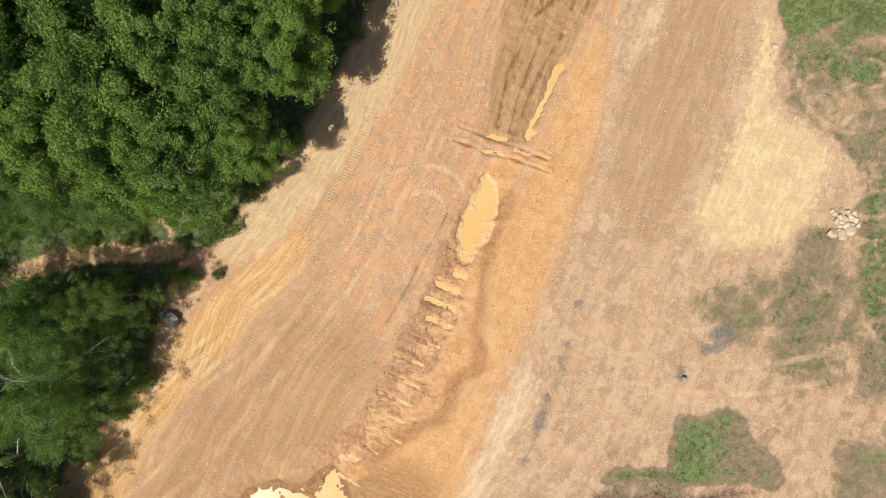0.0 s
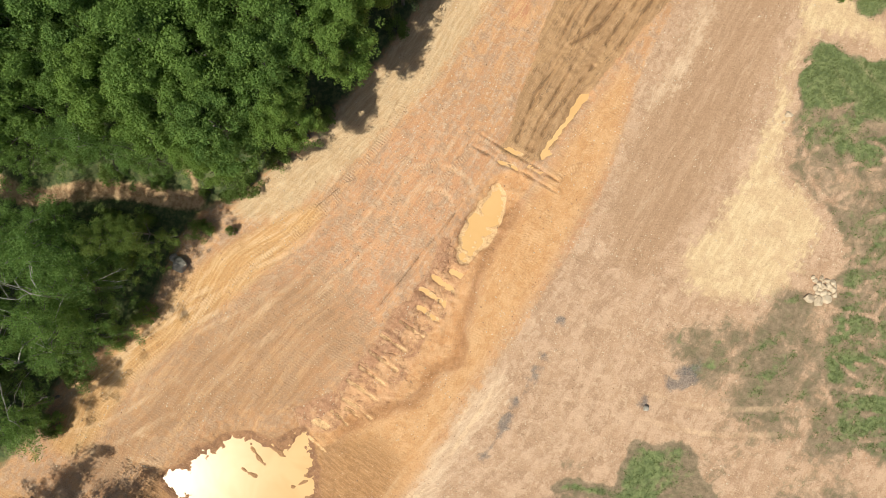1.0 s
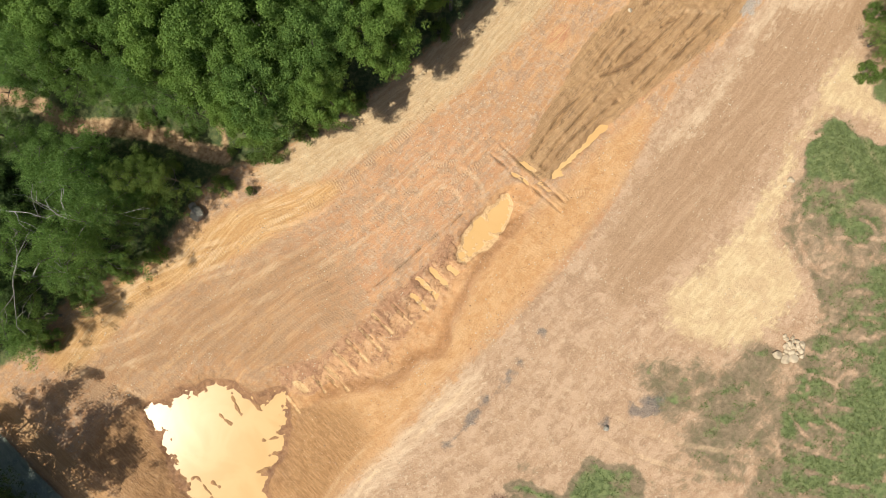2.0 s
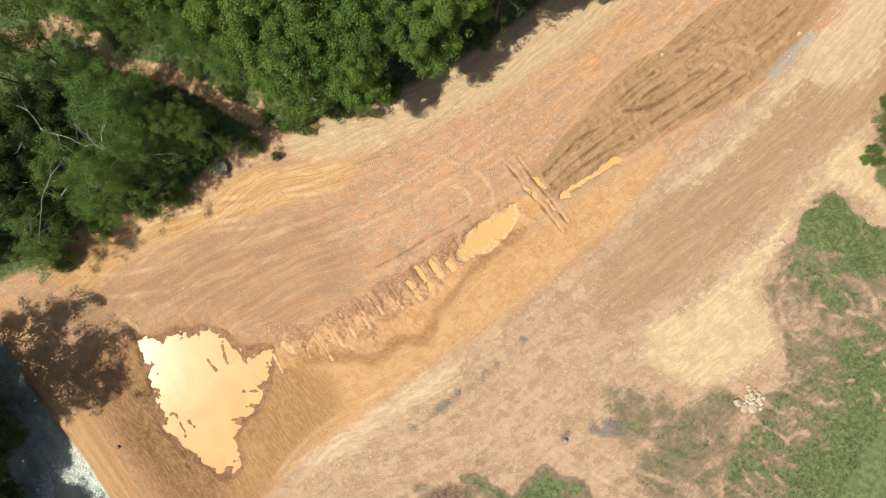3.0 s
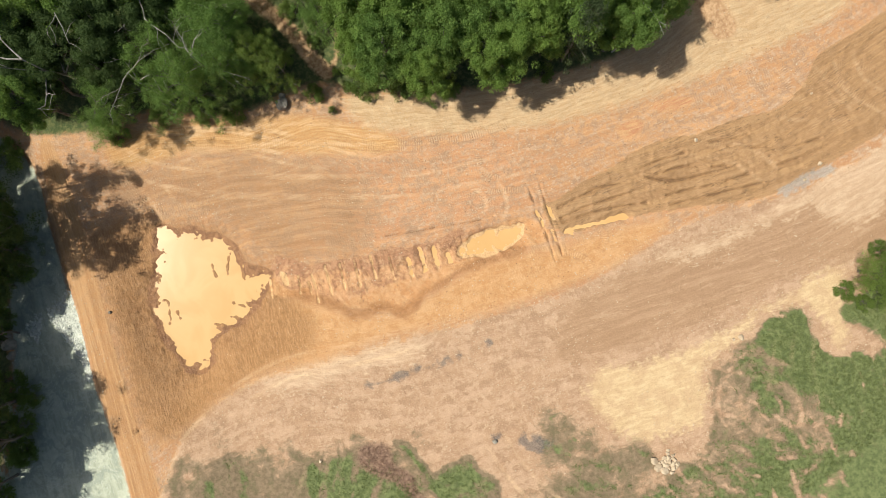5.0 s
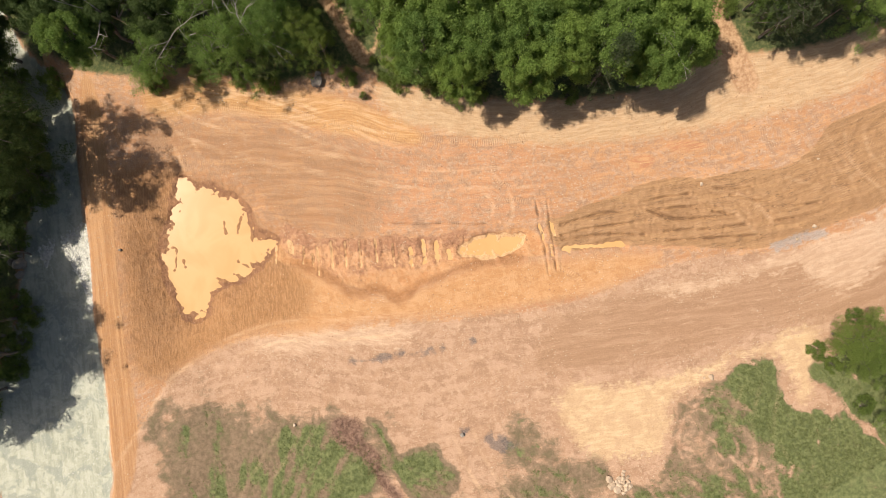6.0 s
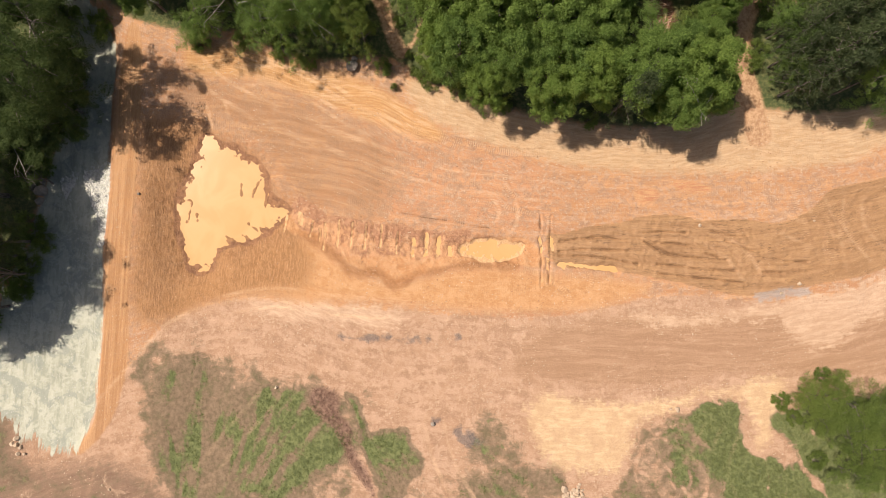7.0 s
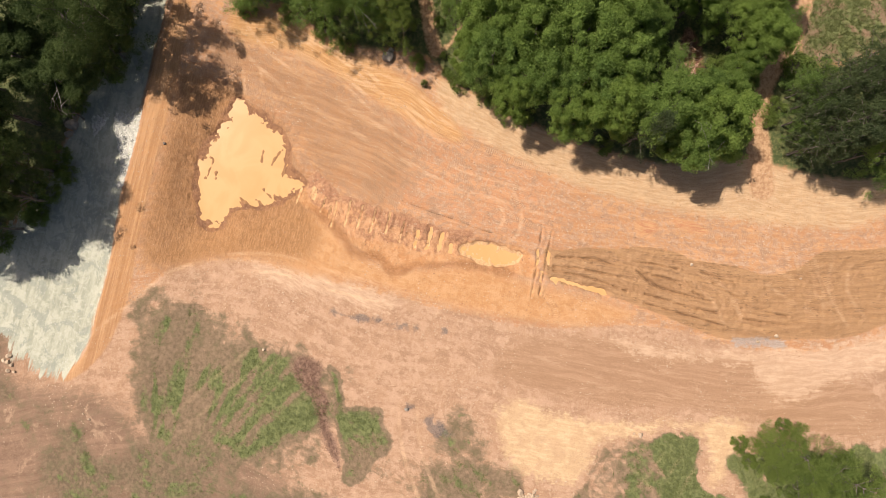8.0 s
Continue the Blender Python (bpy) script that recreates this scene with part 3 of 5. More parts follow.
MEADOW = [(18.9, 8.5), (18.4, 12.4), (18.3, 15.0), (19.9, 16.6), (22.6, 15.7), (26.0, 19.5), (40.0, 22.0), (46.0, 4.0), (34.0, -6.0), (25.5, -7.0), (23.4, -4.0), (22.4, 0.6), (22.9, 4.2), (20.9, 6.9)]
MEADOW_FAR = [(21.0, 19.2), (23.4, 18.4), (27.0, 20.0), (40.0, 24.0), (40.0, 46.0), (26.0, 44.0), (22.0, 27.0)]
WEED_PATCH = [(2.5, -27.5), (0.6, -24.8), (2.3, -21.5), (5.0, -19.1), (6.7, -16.1), (8.2, -14.2), (9.2, -12.2), (11.4, -11.8), (14.4, -13.4), (16.0, -18.0), (14.6, -27.0), (9.5, -29.6)]
GREEN_PATCH = [(8.7, -12.6), (9.7, -11.7), (11.2, -11.7), (12.5, -11.5), (13.3, -9.0), (15.6, -8.5), (17.2, -10.4), (18.6, -12.4), (16.5, -12.8), (12.8, -12.6), (10.5, -12.6)]
THIN_PATCH = [(13.4, -2.8), (15.0, -0.6), (17.6, -0.4), (20.4, -3.0), (18.6, -6.0), (16.4, -5.8)]
FIELD = [(-3.0, -47.0), (0.4, -39.4), (3.4, -37.9), (5.9, -38.0), (8.0, -31.5), (12.5, -27.5), (17.5, -17.5), (34.0, -14.0), (60.0, -30.0), (30.0, -60.0)]
TRAIL = [(-44.0, -7.5), (-32.2, -3.5), (-30.9, -1.4), (-28.4, -0.7), (-25.4, -1.3), (-22.6, -0.3), (-19.6, 0.2), (-17.4, 0.2), (-15.5, 0.4)]
TRAIL_FORK = [(-15.4, 0.4), (-15.9, 1.7), (-17.4, 3.0)]
CUT = [(0.2, 25.0), (-3.2, 25.3), (-5.6, 25.4), (-8.7, 26.7), (-11.2, 29.0), (-13.8, 30.6), (-24.0, 35.0)]
SCRAPE = [(-13.9, 21.2), (-11.9, 22.0), (-9.1, 21.6), (-9.7, 20.3), (-11.7, 20.1)]
CLEARING = [(-16.0, 31.6), (-15.0, 40.0), (-10.0, 38.5), (-8.8, 31.6), (-10.4, 30.2)]
BRUSH = [(7.6, -15.1), (7.8, -13.9), (8.7, -13.0), (10.1, -13.4), (11.6, -12.9), (12.9, -13.3), (15.0, -12.8), (17.4, -13.0), (14.8, -14.0), (12.4, -14.2), (10.4, -14.9), (9.0, -15.6)]
ASHES = [(15.3, -4.5, 0.60), (14.6, -5.2, 0.40), (13.3, -6.6, 0.30), (7.6, -2.6, 0.22), (15.9, -3.9, 0.35)]
ASH_SMEARS = [[(4.5, -11.6), (5.4, -9.4), (5.8, -7.7)], [(6.2, -7.0), (6.6, -6.0)], [(6.7, -5.7), (6.95, -4.9)]]
OUTCROP = [(11.9, 20.6), (12.3, 22.9), (12.9, 24.6), (13.3, 24.2), (12.9, 22.6), (12.4, 20.5)]
LANES = [
    [(-18.2, -13.5), (-17.0, -9.6), (-14.8, -6.7), (-12.5, -4.7)], [(-19.4, -12.5), (-17.9, -10.3), (-15.1, -7.6), (-11.9, -5.0), (-10.1, -3.1)],
    [(-15.8, -13.1), (-12.5, -9.5), (-8.6, -4.7), (-4.7, 0.5), (-2.8, 4.3), (-0.8, 8.2)], [(-3.1, 3.7), (-1.5, 4.4), (0.1, 4.0), (0.8, 2.4)],
    [(-12.5, -2.8), (-10.2, -1.5), (-8.0, 0.8), (-6.0, 4.0)], [(12.5, 27.0), (9.4, 27.6), (5.6, 27.3)],
    [(11.1, 20.8), (8.1, 19.9), (4.9, 17.2)], [(12.6, -6.6), (16.7, -6.9), (21.6, -6.0)],
    [(-0.9, -20.6), (-0.3, -15.9), (2.2, -10.6), (4.1, -6.2)], [(-17.7, -15.1), (-13.8, -15.2)], [(-19.2, -12.9), (-15.9, -7.7), (-13.4, -4.3), (-9.2, 0.7)],
    [(12.2, -26.8), (9.2, -22.1), (7.4, -19.0), (5.9, -16.9)], [(19.2, 9.2), (20.8, 11.4), (23.6, 12.8), (28.0, 13.0)], [(18.8, 13.4), (21.4, 11.0), (24.0, 6.6), (25.0, 1.0)],
    [(20.0, 7.6), (22.6, 9.0), (27.0, 9.6)], [(20.6, 15.8), (23.0, 13.6), (27.5, 11.2)], [(11.6, 29.0), (8.6, 25.6), (6.8, 23.8)], [(13.0, 31.0), (9.6, 29.6), (6.6, 30.6)], [(-21.0, -16.0), (-17.6, -14.2), (-14.2, -11.0), (-9.6, -5.8), (-6.0, -1.2)],
]
# tracks of a turning machine: half width, then the way
TRACKS = [
    (0.24, [(-3.9, 5.6), (-3.3, 5.0), (-2.4, 4.9), (-1.5, 5.3), (-0.9, 6.0), (-0.6, 7.4)]), (0.22, [(0.1, 7.0), (0.8, 7.2), (1.7, 7.0), (2.0, 6.4)]), (0.22, [(-2.6, 1.4), (-1.8, 2.9), (-1.3, 3.3), (-0.5, 3.8), (0.5, 4.0)]),
    (0.24, [(-2.6, 3.4), (-2.0, 3.8), (-1.5, 4.0), (-0.8, 4.5), (-0.4, 5.2), (0.2, 5.9), (0.6, 6.2)]), (0.30, [(-9.4, -0.6), (-7.9, 1.6), (-7.3, 2.2), (-6.3, 3.8), (-5.4, 5.1), (-4.6, 6.9), (-4.0, 9.0)]),
    (0.24, [(-19.4, -12.5), (-18.6, -9.9), (-17.1, -7.6), (-14.8, -6.0), (-12.8, -4.9)]), (0.24, [(-17.8, -12.2), (-16.8, -9.9), (-14.8, -7.6), (-11.9, -3.4), (-9.3, -0.8), (-6.3, 2.7)]),
    (0.45, [(5.4, 18.4), (7.3, 19.8), (8.9, 20.8), (11.6, 21.8)]), (0.40, [(5.2, 27.9), (7.7, 27.8), (10.0, 27.4), (12.2, 27.0)]), (0.40, [(6.7, 28.5), (9.2, 29.0), (11.9, 29.9)]), (0.40, [(7.1, 29.3), (8.4, 30.6), (9.5, 31.7)]),
    (0.40, [(4.6, 26.2), (7.4, 26.0), (10.6, 25.4)]), (0.26, [(-17.0, -14.4), (-16.6, -16.4), (-15.4, -17.4)]), 
    (0.24, [(5.6, 8.6), (6.6, 8.8), (7.2, 8.2), (7.3, 7.0)]), (0.24, [(5.6, 5.2), (6.4, 6.2), (7.6, 6.6), (8.4, 6.2)]),
]
ROADLINE = [(-60.0, -10.0), (-42.0, -16.0), (-22.0, -23.6), (-13.0, -28.0), (-6.0, -33.0), (-1.0, -39.5), (3.0, -50.0), (8.0, -80.0)]
WET_LIP = [(-4.0, -11.6), (-1.6, -9.8), (-0.2, -9.0), (0.8, -6.9), (1.8, -6.3), (2.05, -5.4), (1.8, -3.8), (2.1, -2.3), (2.2, -0.7), (3.0, 1.4), (3.7, 3.5)]
# bucket marks across the trench: ends, half width, and whether water stands in them
FINGERS = [
    (0.6, -0.95, 1.25, -1.15, 0.13, 1), (-0.4, -1.5, 0.95, -2.1, 0.15, 1), (-1.0, -2.35, 0.55, -2.95, 0.16, 1), (-0.95, -3.5, 0.3, -4.0, 0.13, 1), (-1.9, -4.5, -0.3, -5.2, 0.06, 0),
    (-2.8, -5.5, -1.2, -6.25, 0.06, 0), (-3.3, -6.65, -1.5, -7.5, 0.09, 0), (-3.8, -7.65, -2.0, -8.5, 0.07, 0), (-4.35, -8.6, -2.4, -9.5, 0.08, 0), (-4.5, -9.8, -2.5, -10.6, 0.08, 0),
    (-4.2, -10.4, -3.2, -10.75, 0.06, 0), (-5.0, -10.7, -3.9, -11.3, 0.06, 0), (-5.9, -11.5, -5.1, -11.75, 0.24, 0), (-6.1, -12.6, -4.95, -13.2, 0.12, 0),
]
CROSSING = [(2.2, 6.0, 3.3, 5.8, 0.13, 1), (2.6, 6.8, 3.5, 6.65, 0.10, 1), (4.0, 5.95, 4.8, 5.75, 0.09, 1), (4.75, 6.68, 5.15, 7.0, 0.08, 1)]
CROSS_RUTS = [[(0.6, 6.6), (3.2, 5.8), (5.9, 4.8)], [(0.9, 7.4), (3.3, 6.5), (5.8, 5.5)]]
RUTS = [
    [(3.05, 7.45), (3.5, 9.6), (3.9, 10.9), (4.7, 12.5)], [(3.75, 7.1), (4.3, 9.2), (5.1, 11.3), (5.9, 13.3)], [(4.1, 7.0), (5.1, 9.7), (6.7, 12.6)],
    [(6.5, 14.6), (7.4, 16.4), (8.2, 18.1), (8.7, 19.4)], [(7.2, 14.0), (8.0, 15.8), (8.9, 17.5), (9.7, 19.7)], [(7.9, 13.8), (9.3, 16.8), (10.8, 20.0)],
    [(5.2, 13.7), (6.8, 15.3), (7.9, 17.5), (8.6, 19.1)], [(5.5, 14.4), (6.3, 16.2), (7.3, 17.5), (8.5, 19.1)], [(9.6, 21.6), (10.2, 23.4), (10.9, 25.2)], [(10.5, 21.6), (11.1, 23.4), (11.7, 25.3)],
    [(6.1, 18.9), (7.0, 20.3), (7.4, 21.4)], [(7.2, 19.7), (8.3, 21.0), (9.0, 21.9)], [(5.6, 14.0), (6.0, 15.6), (6.9, 17.4)], [(4.4, 13.4), (4.9, 15.2), (5.6, 17.0)],
]
FURROW = [(0.6, 3.4), (-0.2, 1.6), (-0.6, 1.0), (-1.3, -0.2), (-2.1, -1.8), (-2.8, -3.0), (-3.6, -4.3)]
MUD_MARKS = [(-9.5, -13.9, -8.5, -14.8), (-9.0, -13.3, -7.4, -14.1), (-9.9, -15.25, -8.8, -15.6), (-10.1, -20.5, -9.9, -19.8), (-9.7, -19.6, -8.5, -20.3), (-8.6, -19.5, -8.2, -19.65), (-6.6, -15.9, -5.6, -15.2), (-6.2, -17.9, -5.4, -17.5)]
POND_LEVEL, POOL_LEVEL, STRIP_LEVEL = -1.05, -0.29, 0.02


def general_level(x):
    return 1.6 * np.tanh(0.025 * x)


def finger_level(x, y):
    """Water level in a bucket mark: low in the trench, near the surface on the crossing."""
    return -0.25 if y < 3 and y > -11 else (-0.62 if y <= -11 else general_level(x) - 0.12)


def sunk(z, x, y, d, level, reach, inner, outer, seed, rag, size=1.6):
    """Lets the land run down to a sheet of water whose edge lies near d = 0."""
    pick = d > -reach
    z = z.copy()
    e = d[pick]
    bank = level - np.where(e > 0, inner, outer) * e + rag * fbm(x[pick] * size, y[pick] * size, seed, 5)
    z[pick] += (bank - z[pick]) * smooth(-reach, 0.15, e)
    return z


def terrain(x, y):
    """Height and kinds of ground at the places given."""
    a = {}
    trench = spline(TRENCH, False, 4)
    d, s, side = line_distance(x, y, trench)
    n = d * side
    e, es, eside = line_distance(x, y, spline(FOREST, False, 4))
    woods = e * eside
    across = np.where(n > 0, np.where(woods < 0, 14 * n / np.maximum(n + e, 0.1), 14 + e), n)
    a["flow"] = np.stack([0.42 * x + 0.91 * y, across, np.zeros_like(s)], -1)
    be, _, bside = line_distance(x, y, spline(BED_EDGE, False, 4))
    east = -be * bside
    road = inside(x, y, ROAD)
    a["gravel"] = road
    a["pale"] = np.clip(np.maximum(east, 6 * smooth(-33.5, -35.5, y) * smooth(-1.0, 1.0, x)), -6, 6)
    a["brown"] = inside(x, y, BROWN)
    a["field"] = inside(x, y, FIELD)
    a["orange"] = inside(x, y, ORANGE)
    a["rose"] = inside(x, y, ROSE)
    a["rust"] = np.maximum.reduce([inside(x, y, p) for p in RUST])
    a["cream"] = np.maximum.reduce([inside(x, y, p) for p in CREAM])
    a["tread"] = inside(x, y, TREAD)
    a["gold"] = inside(x, y, GOLD)
    a["verge"] = inside(x, y, VERGE)
    a["bench"] = inside(x, y, BENCH)
    a["slope"] = inside(x, y, SLOPE)
    a["damp"] = inside(x, y, DAMP)
    bed = inside(x, y, TRENCH_BED)
    a["trench"] = bed
    pond, pool, strip = inside(x, y, POND), inside(x, y, POOL), inside(x, y, STRIP)
    wave = fbm(x * 1.2, y * 1.2, 91, 5)
    pond, pool, strip = pond + 0.16 * wave, pool + 0.42 * wave - 0.03, strip + 0.07 + 0.08 * fbm(x * 3.0, y * 3.0, 92, 3)
    ragged = 0.25 * fbm(x * 1.1, y * 1.1, 90, 3)
    lip, _ = near_line(x, y, spline(WET_LIP, False))
    a["wet"] = np.maximum(0.38 - np.abs(pond + 0.14) + 1.5 * ragged, 0.14 - np.abs(pool + 0.14) + ragged * 0.5)
    a["stain"] = 0.36 - lip + 1.6 * ragged
    a["cutside"] = inside(x, y, CUTSIDE)
    a["crust"] = np.clip(0.07 * n + 0.01, -0.16, 0.10)
    # bucket marks: bars of pale silt across the trench
    bars, slits = np.full(x.shape, -6.0), np.full(x.shape, -6.0)
    for x0, y0, x1, y1, r, wetted in FINGERS + CROSSING:
        fd, fs = near_line(x, y, np.array([(x0, y0), (x1, y1)]))
        bars = np.maximum(bars, r - fd * 1.15)
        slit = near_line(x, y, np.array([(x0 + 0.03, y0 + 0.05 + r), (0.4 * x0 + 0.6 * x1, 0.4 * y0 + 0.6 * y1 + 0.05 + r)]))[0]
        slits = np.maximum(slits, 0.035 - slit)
    bars = bars + 0.14 * fbm(x * 3.0, y * 3.0, 48, 4)
    a["silt"] = np.maximum(bars, np.minimum(pool + 0.25, bed))
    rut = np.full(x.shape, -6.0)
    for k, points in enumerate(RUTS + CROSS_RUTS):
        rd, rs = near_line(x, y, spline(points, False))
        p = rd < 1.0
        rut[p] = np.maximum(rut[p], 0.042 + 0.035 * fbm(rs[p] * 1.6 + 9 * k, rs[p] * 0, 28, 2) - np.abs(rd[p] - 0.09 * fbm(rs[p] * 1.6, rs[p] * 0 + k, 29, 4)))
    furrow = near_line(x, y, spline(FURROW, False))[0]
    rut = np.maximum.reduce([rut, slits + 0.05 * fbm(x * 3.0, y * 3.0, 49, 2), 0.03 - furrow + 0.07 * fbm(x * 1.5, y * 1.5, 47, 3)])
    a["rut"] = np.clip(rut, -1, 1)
    a["straw"] = np.maximum(inside(x, y, STRAW), inside(x, y, STRAW_FAR))
    rows = fbm(x * 0.9 + y * 0.5, y * 1.4 - x * 0.9, 61, 4)
    fan = fbm(np.arctan2(y + 31.0, x - 22.0) * 14, np.hypot(y + 31.0, x - 22.0) * 0.25, 63, 3)
    stripes = fbm(np.arctan2(y + 31.0, x - 22.0) * 34, np.hypot(y + 31.0, x - 22.0) * 0.35, 66, 3)
    turn_a, turn_b = np.hypot(x - 23.6, y - 10.2), np.hypot(x - 26.5, y - 1.0)
    arcs = np.maximum(smooth(0.26, 0.02, np.abs((turn_a + 0.5 * fbm(x * 0.3, y * 0.3, 65, 2)) % 1.45 - 0.72)) * smooth(-0.15, 0.35, fbm(x * 0.8, y * 0.8, 68, 3)),
                      smooth(0.26, 0.02, np.abs((turn_b + 0.6 * fbm(x * 0.3, y * 0.3, 67, 2)) % 1.7 - 0.85)) * smooth(-0.1, 0.4, fbm(x * 0.8, y * 0.8, 69, 3)))
    mown = 0.3 * fbm(turn_a * 2.1, turn_b * 0.6, 65, 3) - 0.50 * arcs
    thin = fbm(x * 0.35, y * 0.35, 62, 3)
    wild = fbm(x * 0.55, y * 0.55, 64, 4)
    patch = inside(x, y, WEED_PATCH) + 2.6 * wild
    lushness = inside(x, y, GREEN_PATCH) + 0.7 * wild
    open_land = np.maximum(inside(x, y, MEADOW), inside(x, y, MEADOW_FAR)) + 0.8 * wild
    rough_land = np.maximum(inside(x, y, THIN_PATCH), smooth(16, 21, x - 0.25 * y) * smooth(3, 1, y) * 3 - 1.5)
    field = inside(x, y, FIELD)
    glade = inside(x, y, CLEARING)
    far = smooth(38, 60, np.hypot(x, y)) * (woods < 0)
    a["weeds"] = np.clip(np.maximum.reduce([smooth(-2.0, 2.2, patch) * (0.82 + 0.35 * stripes), smooth(-0.5, 0.4, lushness), smooth(-0.4, 0.6, open_land) * (0.66 + 0.5 * mown + 0.3 * thin), smooth(-1.0, 1.5, rough_land) * (0.45 + 0.7 * thin),
                                            smooth(-2.0, 2.0, field) * (0.42 + 0.8 * thin), smooth(-0.5, 1.0, glade), far, smooth(0.4, -0.4, np.abs(inside(x, y, STRAW) + 0.6)) * 0.4 * (x > 17)]), 0, 1)
    green = smooth(-0.2, 2.2, patch) * (0.30 + 0.9 * fan + 0.8 * stripes + 0.6 * thin + 0.36 * smooth(5.0, 10.0, x) * smooth(-26, -20, y))
    lush = smooth(-0.3, 0.7, lushness) * (0.62 + 0.8 * thin + 0.5 * rows)
    meadow = smooth(-0.2, 0.8, open_land) * (0.56 + 0.5 * rows + 0.8 * mown + 0.7 * thin + 0.25 * smooth(24, 30, x) + 0.45 * smooth(12.0, 14.5, y))
    sparse = smooth(-1.0, 1.5, rough_land) * (0.10 + 0.6 * rows + 0.6 * thin)
    grown = smooth(-1.0, 3.0, field) * (0.10 + 0.6 * rows + 0.7 * thin)
    a["grass"] = np.clip(np.maximum.reduce([green, lush, meadow, sparse, grown, smooth(-0.5, 1.0, glade) * (0.55 + 0.6 * rows), far * 0.7]), 0, 1)
    ash = np.full(x.shape, -6.0)
    for ax, ay, r in ASHES:
        ash = np.maximum(ash, r - np.hypot(x - ax, y - ay))
    for points in ASH_SMEARS:
        ash = np.maximum(ash, 0.10 - near_line(x, y, np.array(points))[0])
    a["ash"] = ash + 0.50 * fbm(x * 1.9, y * 1.9, 71, 4)
    a["brush"] = inside(x, y, BRUSH) - 0.1
    a["outcrop"] = inside(x, y, OUTCROP)
    trails = np.maximum(0.55 - near_line(x, y, spline(TRAIL, False))[0], 0.12 - near_line(x, y, spline(TRAIL_FORK, False))[0])
    trails = np.maximum(trails, 1.0 - near_line(x, y, spline(CUT, False))[0])
    a["trail"] = np.clip(trails, -6, 6)
    a["scrape"] = inside(x, y, SCRAPE)
    rd, _, rside = line_distance(x, y, np.array(ROADLINE))
    beyond = (rside < 0) & (x < 6)
    litter = np.where(beyond, np.minimum(-road - 0.2, 6), np.where(road > -0.6, -6, np.clip(woods, -6, 6)))
    a["litter"] = np.minimum(litter, -inside(x, y, CLEARING))
    a["spill"] = 0.8 + 4.5 * smooth(-31.5, -36.0, y)
    lane = np.zeros(x.shape)
    for points in LANES:
        curve = spline(points, False)
        ld, ls = near_line(x, y, curve)
        whole = float(np.sum(np.hypot(*np.diff(curve, axis=0).T)))
        lane = np.maximum(lane, smooth(0.22, 0.08, np.abs(ld - 0.75)) * smooth(0.02, 1.6, ls) * smooth(0.02, 1.6, whole - ls))
    lane = lane * np.where(a["damp"] > 0, 0.55, 1.0)
    # a pale windrow along the edge of the graded bed
    lane = np.maximum(lane, 0.9 * smooth(0.24, 0.06, np.abs(east - 0.12 + 0.25 * ragged)) * smooth(-2.0, -8.0, y) * smooth(-33.0, -29.0, y))
    lane = lane * (0.32 + 0.7 * fbm(x * 0.6, y * 0.6, 81, 3) + 0.35 * smooth(0.0, 1.5, a["gold"]))
    a["lane"] = np.clip(lane * (1 - 0.62 * smooth(-0.6, 0.6, np.maximum(open_land, patch))), 0, 1)
    a["grass"] = a["grass"] * (1 - 0.75 * a["lane"])
    track, track_rim, track_run = np.zeros(x.shape), np.zeros(x.shape), np.zeros(x.shape)
    for half, points in TRACKS:
        curve = spline(points, False)
        ld, ls = near_line(x, y, curve)
        whole = float(np.sum(np.hypot(*np.diff(curve, axis=0).T)))
        ends = smooth(0.02, 0.8, ls) * smooth(0.02, 0.8, whole - ls)
        on = smooth(half, half - 0.10, ld) * ends
        track_run = np.where(ld < half + 0.3, ls, track_run)
        track = np.maximum(track, on)
        track_rim = np.maximum(track_rim * (1 - on), smooth(0.10, 0.02, np.abs(ld - half - 0.02)) * ends)
    a["track"], a["track_rim"], a["track_run"] = track * (1 - 0.6 * smooth(0.1, 0.6, a["grass"])) * np.where(a["damp"] > 0, 0.55, 1.0), track_rim * smooth(0.5, 0.0, a["grass"]), track_run
    a["worked"] = smooth(0.2, -0.6, woods) * smooth(0.2, -0.3, a["grass"]) * smooth(0.0, -0.5, road) * smooth(0.2, -0.1, np.maximum(pond, bed)) * np.where(a["damp"] > 0, 0.2, 1.0) * smooth(0.4, -0.4, a["straw"]) * (1 - 0.6 * smooth(-0.5, 1.0, a["pale"])) * smooth(0.3, -0.3, np.maximum(a["slope"], a["outcrop"] + 0.3))

    # heights
    z = general_level(x)
    z = z + 0.05 * fbm(x * 0.5, y * 0.5, 11, 3) + 0.018 * fbm(s * 0.5, across * 3.0, 12, 3) + 0.012 * fbm(x * 2.6, y * 2.6, 13, 3)
    cd, _, cside = line_distance(x, y, spline(CREST, False))
    basin = smooth(0.1, 4.5, cd * cside) * smooth(6.5, 2.5, -pond)
    z = z + 0.35 * smooth(0.0, -0.4, road) * smooth(7.0, 3.0, cd * cside) * (cside > 0) * (1 - basin) * smooth(60, 40, np.hypot(x, y))
    z = z + np.where((cside < 0) & (road < 0), 0.35 * smooth(0.0, 0.4, -road) * smooth(3.5, 2.0, cd), 0)
    z = z - 0.32 * basin
    z = z - 0.10 * smooth(-0.2, 0.4, road) - 0.06 * (1 - np.abs(2 * value_noise(s * 0.2, n * 1.1, 14) - 1)) * smooth(0, 1, road)
    # trench with its bucket marks
    z = z - 0.22 * smooth(-0.35, 0.75, bed) * smooth(-14.0, -12.0, y)
